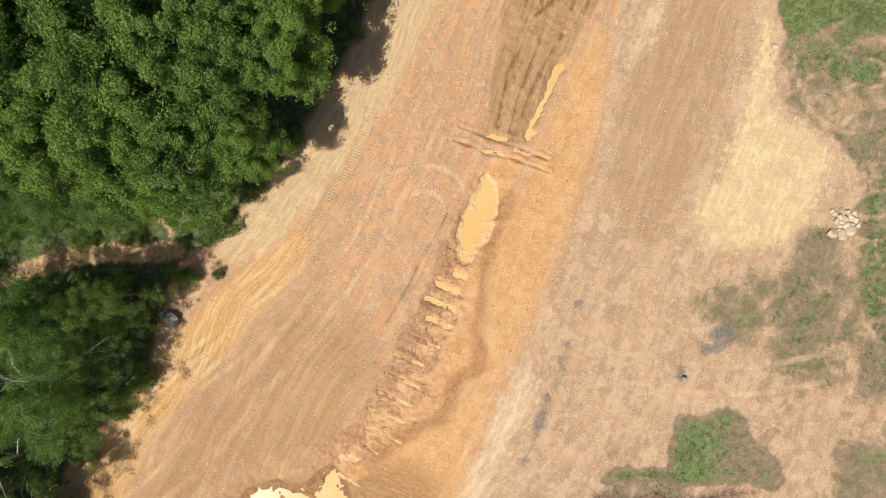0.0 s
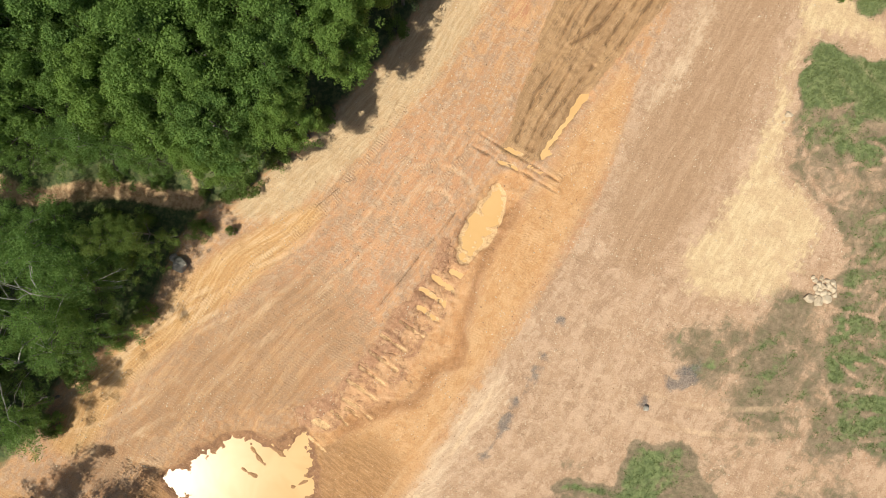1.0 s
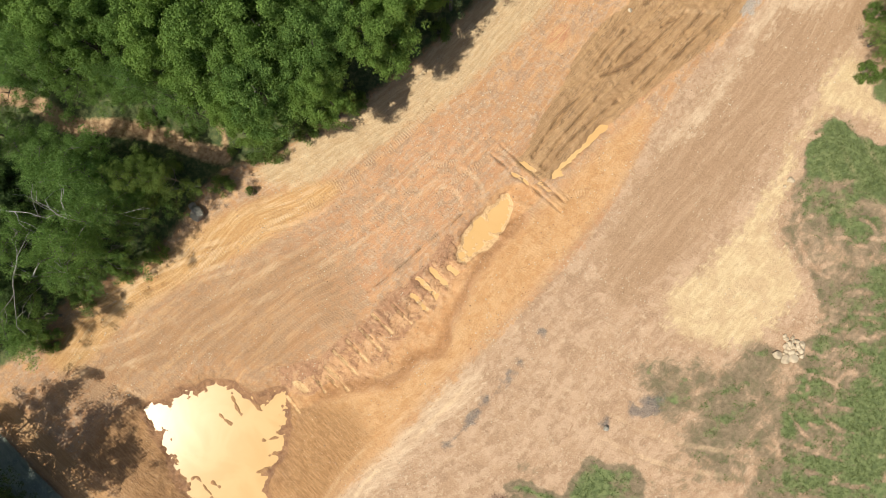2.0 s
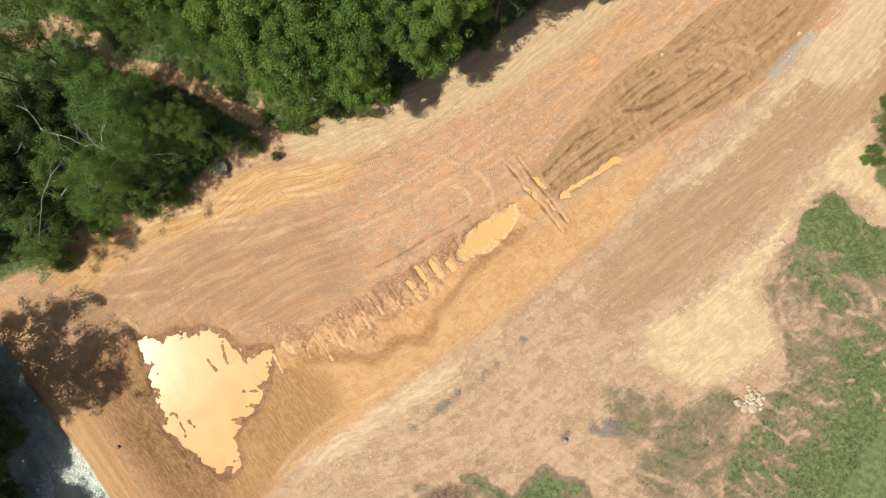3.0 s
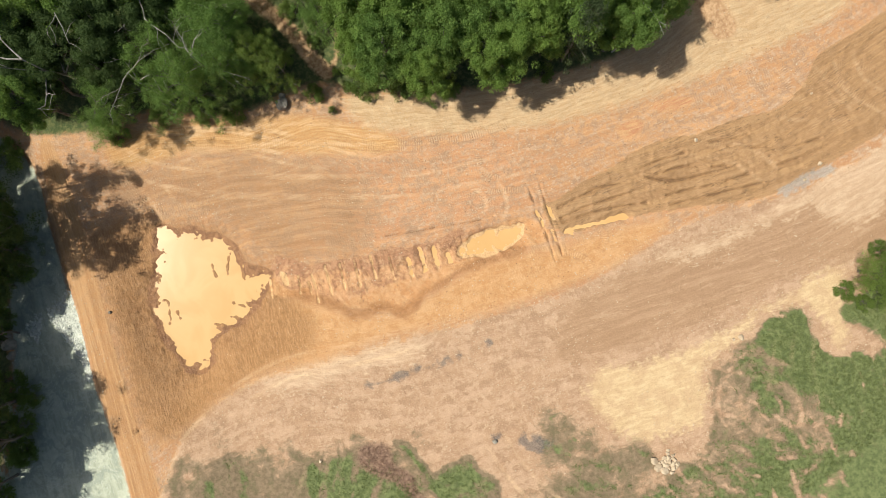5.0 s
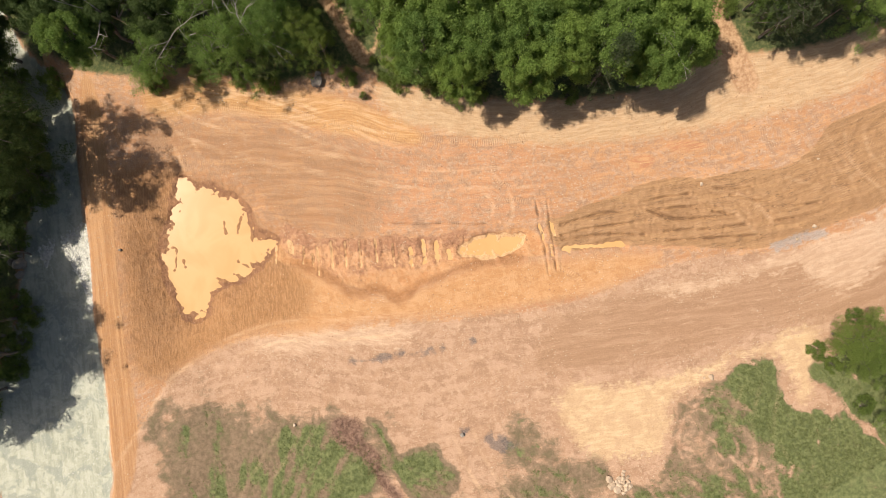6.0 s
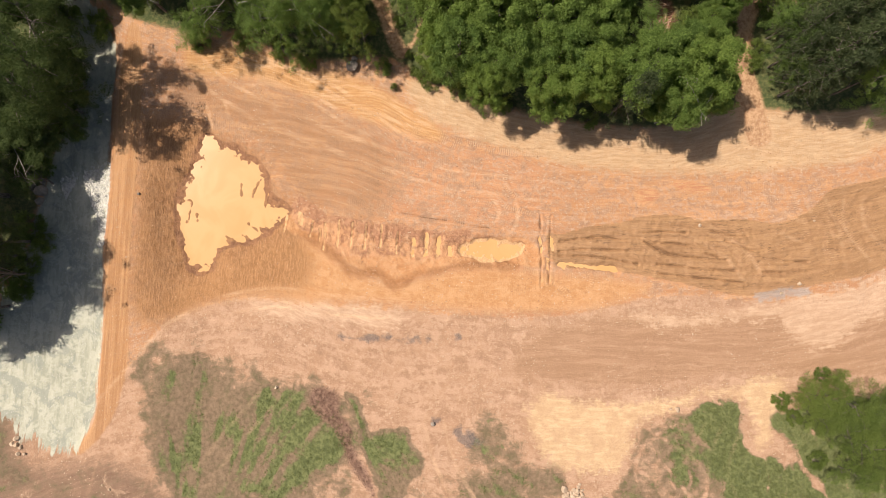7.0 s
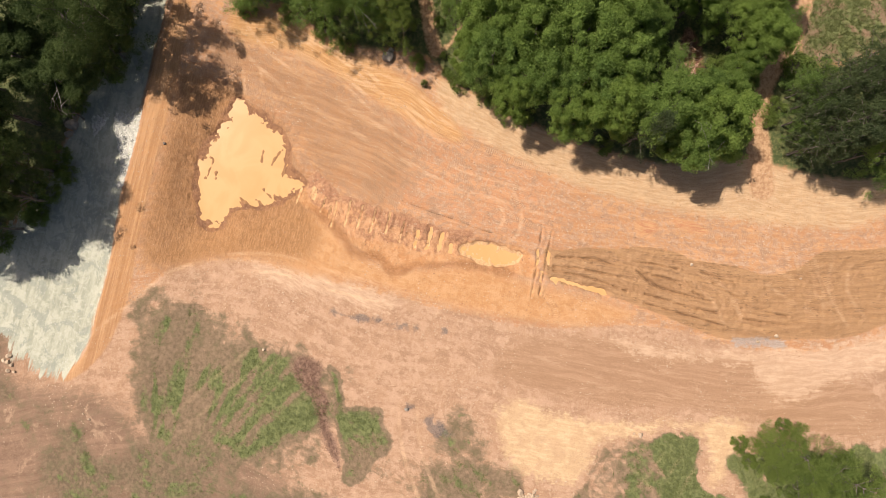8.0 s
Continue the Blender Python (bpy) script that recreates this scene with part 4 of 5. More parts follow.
    z = z + np.where(bed > 0, 0.07 * fbm(x * 3, y * 3, 21, 3), 0) + 0.05 * smooth(0.0, 0.3, a["cutside"]) * fbm(x * 4.5, y * 4.5, 26, 2)
    z = z - 0.06 * smooth(-0.05, 0.08, bars) + 0.04 * smooth(0.14, 0.0, np.abs(bars + 0.12))
    # ruts in the damp soil
    ridge = 1 - np.abs(2 * value_noise(s * 0.16 + 40, n * 1.15 + 0.3 * fbm(s * 0.5, n, 23, 2), 22) - 1)
    z = z - smooth(0.0, 0.8, a["damp"]) * (0.05 * smooth(0.6, 1.0, ridge) + 0.09 * fbm(x * 2.6, y * 2.6, 24, 4))
    z = z - 0.16 * smooth(-0.035, 0.035, a["rut"]) + 0.04 * smooth(0.20, 0.02, np.abs(a["rut"] + 0.16))
    z = z - 0.05 * a["lane"] * smooth(1.0, -0.2, a["grass"])
    for x0, y0, x1, y1, r, wetted in FINGERS + CROSSING:
        if wetted:
            fd, fs = near_line(x, y, np.array([(x0, y0), (x1, y1)]))
            z = sunk(z, x, y, r - fd, finger_level(0.5 * (x0 + x1), 0.5 * (y0 + y1)), 0.45, 0.40, 0.42, 44, 0.17, 3.2)
    z = sunk(z, x, y, pool, POOL_LEVEL, 0.9, 0.14, 0.22, 42, 0.15, 3.0)
    z = sunk(z, x, y, strip, STRIP_LEVEL, 0.5, 0.50, 0.40, 43, 0.10, 3.4)
    z = sunk(z, x, y, pond, POND_LEVEL, 2.8, 0.14, 0.16, 41, 0.13, 2.4)
    for x0, y0, x1, y1 in MUD_MARKS:
        fd, fs = near_line(x, y, np.array([(x0, y0), (x1, y1)]))
        p = (fd < 0.6) & (pond > -0.3)
        bump = smooth(0.26, 0.0, fd[p] + 0.22 * fbm(x[p] * 3.0, y[p] * 3.0, 46, 2))
        z[p] = np.maximum(z[p], POND_LEVEL - 0.10 + 0.135 * bump)
    z = z + smooth(0.3, 4.0, a["litter"]) * (0.25 + 0.15 * fbm(x * 0.8, y * 0.8, 51, 3))
    hills = smooth(70, 400, np.hypot(x, y))
    z = z * (1 - 0.6 * hills) + hills * 14 * fbm(x * 0.004, y * 0.004, 5, 3)
    a["z"] = z
    return a


LAND = {}


def height(x, y):
    """The ground's height, from its own grid."""
    xs, ys, z = LAND["x"], LAND["y"], LAND["z"]
    i, j = int(np.searchsorted(xs, x)) - 1, int(np.searchsorted(ys, y)) - 1
    u, v = (x - xs[i]) / (xs[i + 1] - xs[i]), (y - ys[j]) / (ys[j + 1] - ys[j])
    return float((z[j, i] * (1 - u) + z[j, i + 1] * u) * (1 - v) + (z[j + 1, i] * (1 - u) + z[j + 1, i + 1] * u) * v)


def mesh_object(name, verts, faces, material, parent=None, flat=True):
    me = bpy.data.meshes.new(name)
    me.from_pydata(verts, [], faces)
    me.materials.append(material)
    if not flat:
        me.polygons.foreach_set("use_smooth", [True] * len(me.polygons))
    ob = new(name, me)
    ob.parent = parent
    return ob


def part(name, bm, material, parent, label=""):
    me = bpy.data.meshes.new(name)
    bm.to_mesh(me)
    bm.free()
    me.materials.append(material)
    ob = new(name, me)
    ob.parent = parent
    return tagged(ob, label)


# ---------------------------------------------------------------- ground
def axis(lo, hi, finer, step, small, far):
    """Grid lines: close together over the worked strip, then ever wider to the horizon."""
    core = np.concatenate([np.arange(lo, finer[0], step), np.arange(finer[0], finer[1], small), np.arange(finer[1], hi, step)])
    out, gap = [], step
    while sum(out) < far:
        gap *= 1.28
        out.append(gap)
    tail = np.cumsum(out)
    return np.concatenate([lo - tail[::-1], core, core[-1] + tail])


def build_ground():
    xs, ys = axis(-29.0, 28.0, (-15.5, 11.0), 0.15, 0.075, 1500), axis(-42.0, 39.0, (-22.5, 22.0), 0.15, 0.075, 1500)
    gx, gy = np.meshgrid(xs, ys)
    x, y = gx.ravel(), gy.ravel()
    a = terrain(x, y)
    nx, ny = len(xs), len(ys)
    LAND.update(x=xs, y=ys, z=a["z"].reshape(ny, nx))
    me = bpy.data.meshes.new("ground")
    me.vertices.add(nx * ny)
    me.vertices.foreach_set("co", np.stack([x, y, a["z"]], -1).ravel())
    i = (np.arange(ny - 1)[:, None] * nx + np.arange(nx - 1)[None, :]).ravel()
    quads = np.stack([i, i + 1, i + nx + 1, i + nx], -1)
    me.loops.add(quads.size)
    me.loops.foreach_set("vertex_index", quads.ravel())
    me.polygons.add(len(quads))
    me.polygons.foreach_set("loop_start", np.arange(len(quads)) * 4)
    me.polygons.foreach_set("use_smooth", np.ones(len(quads), bool))
    me.update(calc_edges=True)
    for key, value in a.items():
        if key == "z":
            continue
        if key == "flow":
            me.attributes.new(key, "FLOAT_VECTOR", "POINT").data.foreach_set("vector", value.ravel())
        else:
            me.attributes.new(key, "FLOAT", "POINT").data.foreach_set("value", value.astype(np.float32))
    me.materials.append(GROUND)
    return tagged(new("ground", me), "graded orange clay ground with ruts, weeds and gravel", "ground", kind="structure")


ground = build_ground()


def sheet(name, points, level, grow, label):
    """A level sheet of water, a little wider than its hollow, so that the land cuts its edge."""
    curve = spline(points, True, 3)
    middle = curve.mean(0)
    step = np.roll(curve, -1, 0) - np.roll(curve, 1, 0)
    out = np.stack([step[:, 1], -step[:, 0]], -1) / (np.linalg.norm(step, axis=1)[:, None] + 1e-9)
    area = np.sum(curve[:, 0] * np.roll(curve[:, 1], -1) - np.roll(curve[:, 0], -1) * curve[:, 1])
    ring = curve + out * grow * (1 if area > 0 else -1)
    bm = bmesh.new()
    vs = [bm.verts.new((px, py, level)) for px, py in ring]
    f = bm.faces.new(vs)
    bmesh.ops.triangulate(bm, faces=[f])
    bmesh.ops.recalc_face_normals(bm, faces=bm.faces)
    for f in bm.faces:
        if f.normal.z < 0:
            f.normal_flip()
    return tagged(part(name, bm, WATER, None), label, "water", kind="structure")


sheet("pond_water", POND, POND_LEVEL, 0.9, "muddy orange water standing in a shallow pond")
sheet("puddle_water", POOL, POOL_LEVEL, 0.55, "muddy orange puddle in the trench")
sheet("puddle_water", STRIP, STRIP_LEVEL, 0.2, "thin strip of muddy water in a rut")
for x0, y0, x1, y1, r, wetted in FINGERS + CROSSING:
    if wetted:
        ex, ey = (x1 - x0), (y1 - y0)
        q = (r + 0.02) / math.hypot(ex, ey)
        sx, sy = -ey * q, ex * q
        sheet("puddle_water", [(x0 + sx, y0 + sy), (x0 - sx, y0 - sy), (x1 - sx, y1 - sy), (x1 + sx, y1 + sy)], finger_level(0.5 * (x0 + x1), 0.5 * (y0 + y1)), 0.16,
              "narrow muddy puddle in a bucket mark")


# ---------------------------------------------------------------- trees
def tube(verts, faces, a, b, r0, r1, sides=6):
    a, b = Vector(a), Vector(b)
    q = (b - a).to_track_quat("Z", "Y")
    base = len(verts)
    for p, r in ((a, r0), (b, r1)):
        for k in range(sides):
            t = 2 * math.pi * k / sides
            verts.append(tuple(p + q @ Vector((r * math.cos(t), r * math.sin(t), 0))))
    for k in range(sides):
        faces.append((base + k, base + (k + 1) % sides, base + sides + (k + 1) % sides, base + sides + k))
    faces.append(tuple(base + sides + k for k in range(sides)))


def branching(verts, faces, rng, start, way, length, r, depth, tips, droop=0.0):
    """A limb that bends and forks; its ends go into tips."""
    p, way = Vector(start), Vector(way).normalized()
    for k in range(3):
        way = (way + Vector(rng.normal(0, 0.16, 3)) + Vector((0, 0, -droop))).normalized()
        q = p + way * (length / 3)
        tube(verts, faces, p, q, r * (1 - k * 0.22), r * (1 - (k + 1) * 0.22), 5)
        p = q
        if depth and k:
            turn = Vector(rng.normal(0, 0.75, 3))
            branching(verts, faces, rng, p, way + turn, length * rng.uniform(0.5, 0.75), r * 0.5, depth - 1, tips, droop)
    tips.append(p)


def leaves(rng, centres, radii, counts, size, aspect, spread, flat=1.0, upright=0.0):
    """Leaves on the upper shells of clumps. Gives vertices and faces."""
    vs = []
    for c, r, n in zip(centres, radii, counts):
        v = rng.normal(0, 1, (n, 3))
        v[:, 2] = np.where(rng.random(n) < 0.78, np.abs(v[:, 2]), v[:, 2])
        v /= np.linalg.norm(v, axis=1)[:, None]
        lump = 0.30 + 0.90 * rng.random((n, 1)) ** 0.6
        p = np.asarray(c) + v * r * lump * np.array([1, 1, flat])
        normal = v + rng.normal(0, spread, (n, 3)) + np.array([0, 0, 0.25])
        normal /= np.linalg.norm(normal, axis=1)[:, None]
        u = np.cross(normal, rng.normal(0, 1, (n, 3)) + np.array([0, 0, upright]))
        u /= np.linalg.norm(u, axis=1)[:, None] + 1e-9
        w = np.cross(normal, u)
        length = size * rng.uniform(0.6, 1.35, (n, 1))
        width = length * aspect
        bend = normal * length * 0.18
        vs.append(np.stack([p - u * length, p + u * length * 0.6 - w * width - bend * 0.4, p + u * length * 0.6 + w * width + bend], 1))
    v = np.concatenate(vs).reshape(-1, 3)
    return v, np.arange(len(v)).reshape(-1, 3)


def quick_mesh(name, v, f, material, parent):
    me = bpy.data.meshes.new(name)
    me.vertices.add(len(v))
    me.vertices.foreach_set("co", np.ascontiguousarray(v, dtype=np.float32).ravel())
    me.loops.add(f.size)
    me.loops.foreach_set("vertex_index", f.ravel().astype(np.int32))
    me.polygons.add(len(f))
    me.polygons.foreach_set("loop_start", (np.arange(len(f)) * f.shape[1]).astype(np.int32))
    me.update(calc_edges=True)
    me.materials.append(material)
    ob = new(name, me)
    ob.parent = parent
    return ob


def build_tree(kind, seed):
    """One tree of about 2.3 m crown radius, standing at the origin."""
    rng = np.random.default_rng(seed)
    names = {"broad": "deciduous_tree", "fine": "young_tree", "pine": "pine_tree", "bush": "bush", "bare": "bare_tree", "oak": "oak_tree", "sapling": "sapling", "locust": "locust_tree"}
    tree = new(names[kind])
    verts, faces, tips = [], [], []
    if kind in ("broad", "oak"):
        top, r = 7.6, 2.3
        lobes = [(0, 0, 5.9, 1.35)]
        for k in range(8):
            t = k * 2.4 + rng.uniform(-0.4, 0.4)
            d = rng.uniform(1.0, 1.75)
            lobes.append((d * math.cos(t), d * math.sin(t), rng.uniform(3.6, 5.6), rng.uniform(0.8, 1.15)))
        p = Vector((0, 0, 0))
        for k in range(4):
            q = Vector((*rng.normal(0, 0.1, 2), 1.35 * (k + 1)))
            tube(verts, faces, p, q, 0.17 - 0.03 * k, 0.14 - 0.03 * k, 8)
            p = q
        for x, y, z, lr in lobes:
            tube(verts, faces, (0, 0, z * 0.5), (x * 0.5, y * 0.5, z * 0.78), 0.08, 0.05, 5)
            tube(verts, faces, (x * 0.5, y * 0.5, z * 0.78), (x, y, z), 0.05, 0.02, 5)
        centres, radii = [], []
        for x, y, z, lr in lobes:
            for j in range(9):
                v = rng.normal(0, 1, 3)
                v[2] = abs(v[2]) * 0.9 - 0.15
                v /= np.linalg.norm(v)
                centres.append((x + v[0] * lr * 0.8, y + v[1] * lr * 0.8, z + v[2] * lr * 0.8))
                radii.append(rng.uniform(0.26, 0.52))
            for j in range(9):
                v = rng.normal(0, 1, 3)
                v[2] = abs(v[2]) * 0.8 - 0.2
                v *= lr * rng.uniform(1.05, 1.35) / np.linalg.norm(v)
                centres.append((x + v[0], y + v[1], z + v[2]))
                radii.append(rng.uniform(0.22, 0.40))
        v, f = leaves(rng, centres, radii, [int((1050 if k % 18 < 9 else 170) * q) for k, q in enumerate(radii)], 0.066, 0.60, 0.60, 0.8)
        # same build as the broad form; only the shade-darkened leaf colour differs
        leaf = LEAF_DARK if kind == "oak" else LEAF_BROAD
    elif kind in ("fine", "sapling", "locust"):
        p = Vector((0, 0, 0))
        for k in range(5):
            q = Vector((*rng.normal(0, 0.16, 2), 1.25 * (k + 1)))
            tube(verts, faces, p, q, 0.13 - 0.022 * k, 0.11 - 0.022 * k, 7)
            p = q
            for j in range(3 if k else 0):
                t = rng.uniform(0, 6.28)
                branching(verts, faces, rng, p, (math.cos(t), math.sin(t), 0.45), rng.uniform(1.3, 2.1) * (1.1 - 0.1 * k), 0.045, 1, tips)
        tips.append(p)
        centres = [tuple(t) for t in tips for _ in range(4)]
        centres = [tuple(np.array(c) + rng.normal(0, 0.46, 3)) for c in centres]
        radii = list(rng.uniform(0.18, 0.52, len(centres)))
        v, f = leaves(rng, centres, radii, [int(320 * q) for q in radii], 0.060, 0.50, 0.7, 0.6)
        # the roadside form of the fine tree takes the shade-darkened leaves
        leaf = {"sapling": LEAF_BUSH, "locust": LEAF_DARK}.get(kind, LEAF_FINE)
    elif kind == "pine":
        p = Vector((0, 0, 0))
        centres = []
        for k in range(7):
            q = Vector((*rng.normal(0, 0.05, 2), 1.05 * (k + 1)))
            tube(verts, faces, p, q, 0.15 - 0.018 * k, 0.13 - 0.018 * k, 7)
            p = q
            if k:
                for j in range(7):
                    t = 2 * math.pi * j / 7 + k * 0.6 + rng.uniform(-0.2, 0.2)
                    length = rng.uniform(0.75, 1.1) * (2.5 - 0.31 * k)
                    way = Vector((math.cos(t), math.sin(t), rng.uniform(-0.05, 0.3)))
                    end = p + way * length
                    tube(verts, faces, p, end, 0.035, 0.012, 4)
                    for g in np.linspace(0.35, 1.0, 5):
                        centres.append(tuple(p + way * length * g + Vector(rng.normal(0, 0.14, 3))))
        centres.append(tuple(p))
        radii = list(rng.uniform(0.22, 0.36, len(centres)))
        v, f = leaves(rng, centres, radii, [26] * len(centres), 0.15, 0.16, 0.9, 0.7)
        leaf = LEAF_PINE
    elif kind == "bush":
        centres, radii = [], []
        for k in range(30):
            t, d = rng.uniform(0, 6.28), 1.25 * math.sqrt(rng.random())
            h = rng.uniform(0.5, 1.6) * (1.15 - 0.45 * d)
            centres.append((d * math.cos(t), d * math.sin(t), h))
            radii.append(rng.uniform(0.22, 0.5))
            tube(verts, faces, (0.1 * math.cos(t), 0.1 * math.sin(t), 0), centres[-1], 0.025, 0.008, 4)
        v, f = leaves(rng, centres, radii, [int(230 * q) for q in radii], 0.085, 0.6, 0.7, 0.9)
        leaf = LEAF_BUSH
    else:
        p = Vector((0, 0, 0))
        for k in range(4):
            q = p + Vector((*rng.normal(0.1, 0.2, 2), 1.3))
            tube(verts, faces, p, q, 0.12 - 0.022 * k, 0.10 - 0.022 * k, 7)
            p = q
            for j in range(2 if k else 0):
                t = rng.uniform(0, 6.28)
                branching(verts, faces, rng, p, (math.cos(t), math.sin(t), 0.3), rng.uniform(1.6, 2.4), 0.05, 2, tips)
        mesh_object("trunk", verts, faces, DEADWOOD, tree)
        return tree
    mesh_object("trunk" if kind != "bush" else "stem", verts, faces, BARK, tree)
    quick_mesh("crown" if kind != "bush" else "foliage", v, f, leaf, tree)
    return tree


TREE_LABELS = {
    "broad": ("broad-leaved tree with a dense, lobed green crown", "tree", "trees along the wood's edge"),
    "sapling": ("bushy light green sapling growing out of the grass", "tree", "saplings in the meadow"),
    "oak": ("broad-leaved tree with a dense rounded crown, olive leaves darkened for shade", "tree", "oaks beside the gravel road"),
    "fine": ("slender young tree with loose, feathery green foliage", "tree", "young trees in the wood"),
    "locust": ("tall tree with airy, feathery foliage in leaves darkened for shade", "tree", "feathery trees beside the gravel road"),
    "pine": ("grey-green pine with feathery needles on level branches", "tree", "pines by the clearing"),
    "bush": ("low bright green bush at the edge of the soil", "bush", "bushes"),
    "bare": ("dead grey tree with bare forking branches", "tree", "dead trees in the wood"),
}
MADE = {}


def plant(kind, x, y, r, rng, tall=1.0, lean=(0, 0)):
    """Stands a tree with that crown radius at its place."""
    form = (kind, int(rng.integers(0, {"broad": 5, "fine": 5, "pine": 3, "bush": 3, "bare": 2, "oak": 3, "sapling": 2, "locust": 3}[kind])))
    scale = r / {"broad": 2.3, "fine": 2.2, "pine": 2.3, "bush": 1.5, "bare": 2.2, "oak": 2.3, "sapling": 2.2, "locust": 2.2}[kind]
    up = (0.6 * scale + 0.4) * tall
    m = pose(x, y, height(x, y) - 0.08, *lean) @ pose(0, 0, 0, 0, 0, rng.uniform(0, 360)) @ Matrix.Diagonal((scale, scale, up, 1))
    if form not in MADE:
        MADE[form] = build_tree(kind, 100 + 17 * form[1] + len(kind))
        MADE[form].matrix_basis = m
        label, category, group = TREE_LABELS[kind]
        tagged(MADE[form], label, category, group)
    else:
        t = copy_thing(MADE[form], m)
        t.matrix_basis = m


WOOD = [
    ("broad", -7.2, 9.8, 2.1), ("broad", -9.6, 10.6, 2.2), ("broad", -12.6, 10.8, 2.6), ("broad", -15.7, 10.8, 2.6), ("broad", -18.9, 10.8, 2.6),
    ("broad", -10.3, 7.4, 2.3), ("broad", -9.4, 5.4, 1.7), ("broad", -13.2, 7.2, 2.5), ("broad", -16.4, 7.4, 2.6), ("broad", -19.6, 7.6, 2.2),
    ("broad", -12.3, 4.2, 2.2), ("broad", -15.1, 4.7, 2.3), ("broad", -18.0, 4.8, 2.2), ("broad", -13.2, 2.7, 1.4), ("broad", -20.9, 5.0, 2.0),
    ("broad", -7.6, 12.3, 2.2), ("broad", -10.4, 13.2, 2.4), ("broad", -13.4, 13.9, 2.5), ("broad", -12.2, 15.6, 1.6), ("broad", -15.0, 17.0, 1.9),
    ("broad", -6.5, 16.0, 2.5), ("broad", -5.0, 19.0, 2.5), ("broad", -3.9, 17.2, 2.1), ("pine", -5.2, 14.4, 1.9), ("broad", -7.1, 18.2, 1.9),
    ("broad", -3.9, 20.4, 1.7), ("broad", -11.6, 24.0, 1.9), ("broad", -10.6, 24.6, 1.9), ("broad", -7.6, 21.2, 1.5), ("broad", -9.2, 23.0, 1.3), ("broad", -14.0, 24.6, 2.0),
    ("pine", -3.4, 28.4, 2.4), ("pine", -2.2, 27.5, 1.9), ("pine", -5.8, 28.2, 1.7), ("fine", -3.6, 27.3, 0.9), ("fine", -7.4, 28.2, 1.2), ("pine", -3.4, 30.8, 2.6), ("pine", -6.6, 29.2, 2.3), ("fine", -5.6, 28.2, 1.2), ("pine", -4.6, 27.4, 1.2), ("fine", -6.8, 28.0, 1.0), ("pine", -2.0, 28.2, 1.6),
    ("pine", -6.2, 32.3, 2.3), ("pine", -2.4, 33.4, 2.3), ("fine", -0.9, 31.0, 1.7), ("fine", -0.2, 34.0, 2.0), ("pine", -8.6, 33.6, 2.0), ("pine", -5.0, 36.0, 2.5), ("pine", -1.0, 37.0, 2.5),
    ("sapling", -16.2, -1.9, 1.2), ("sapling", -17.4, -2.6, 1.3), ("fine", -18.0, -3.6, 1.3), ("fine", -19.0, -4.6, 1.6), ("fine", -19.0, -7.7, 1.7), ("fine", -19.9, -9.0, 1.6),
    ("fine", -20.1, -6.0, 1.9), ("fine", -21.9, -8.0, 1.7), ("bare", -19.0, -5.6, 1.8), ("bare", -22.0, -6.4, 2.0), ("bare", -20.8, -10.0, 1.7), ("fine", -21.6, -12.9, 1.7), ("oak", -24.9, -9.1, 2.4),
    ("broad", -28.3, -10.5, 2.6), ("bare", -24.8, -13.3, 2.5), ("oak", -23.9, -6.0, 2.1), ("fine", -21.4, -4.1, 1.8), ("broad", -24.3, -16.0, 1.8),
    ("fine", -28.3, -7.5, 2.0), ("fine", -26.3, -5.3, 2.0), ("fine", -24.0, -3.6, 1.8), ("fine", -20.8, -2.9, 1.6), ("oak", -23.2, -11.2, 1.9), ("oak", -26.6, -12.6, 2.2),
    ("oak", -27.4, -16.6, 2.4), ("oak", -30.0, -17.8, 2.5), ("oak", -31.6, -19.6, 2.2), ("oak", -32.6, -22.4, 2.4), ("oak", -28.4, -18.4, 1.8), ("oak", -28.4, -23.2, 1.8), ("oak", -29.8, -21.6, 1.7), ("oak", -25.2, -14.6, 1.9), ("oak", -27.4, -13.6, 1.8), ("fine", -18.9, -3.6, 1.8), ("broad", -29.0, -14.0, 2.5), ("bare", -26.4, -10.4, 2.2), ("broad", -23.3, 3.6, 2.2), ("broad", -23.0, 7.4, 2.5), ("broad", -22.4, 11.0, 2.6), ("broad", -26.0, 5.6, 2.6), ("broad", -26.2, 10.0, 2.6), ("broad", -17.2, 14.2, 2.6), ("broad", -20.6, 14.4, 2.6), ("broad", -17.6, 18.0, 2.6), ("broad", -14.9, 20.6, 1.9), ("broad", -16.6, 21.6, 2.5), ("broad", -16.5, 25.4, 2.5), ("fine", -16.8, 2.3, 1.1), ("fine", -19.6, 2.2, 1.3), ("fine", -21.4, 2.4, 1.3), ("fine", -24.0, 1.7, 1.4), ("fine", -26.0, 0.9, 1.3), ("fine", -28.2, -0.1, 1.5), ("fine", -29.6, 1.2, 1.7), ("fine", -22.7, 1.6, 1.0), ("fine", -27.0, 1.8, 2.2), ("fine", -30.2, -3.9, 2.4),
]
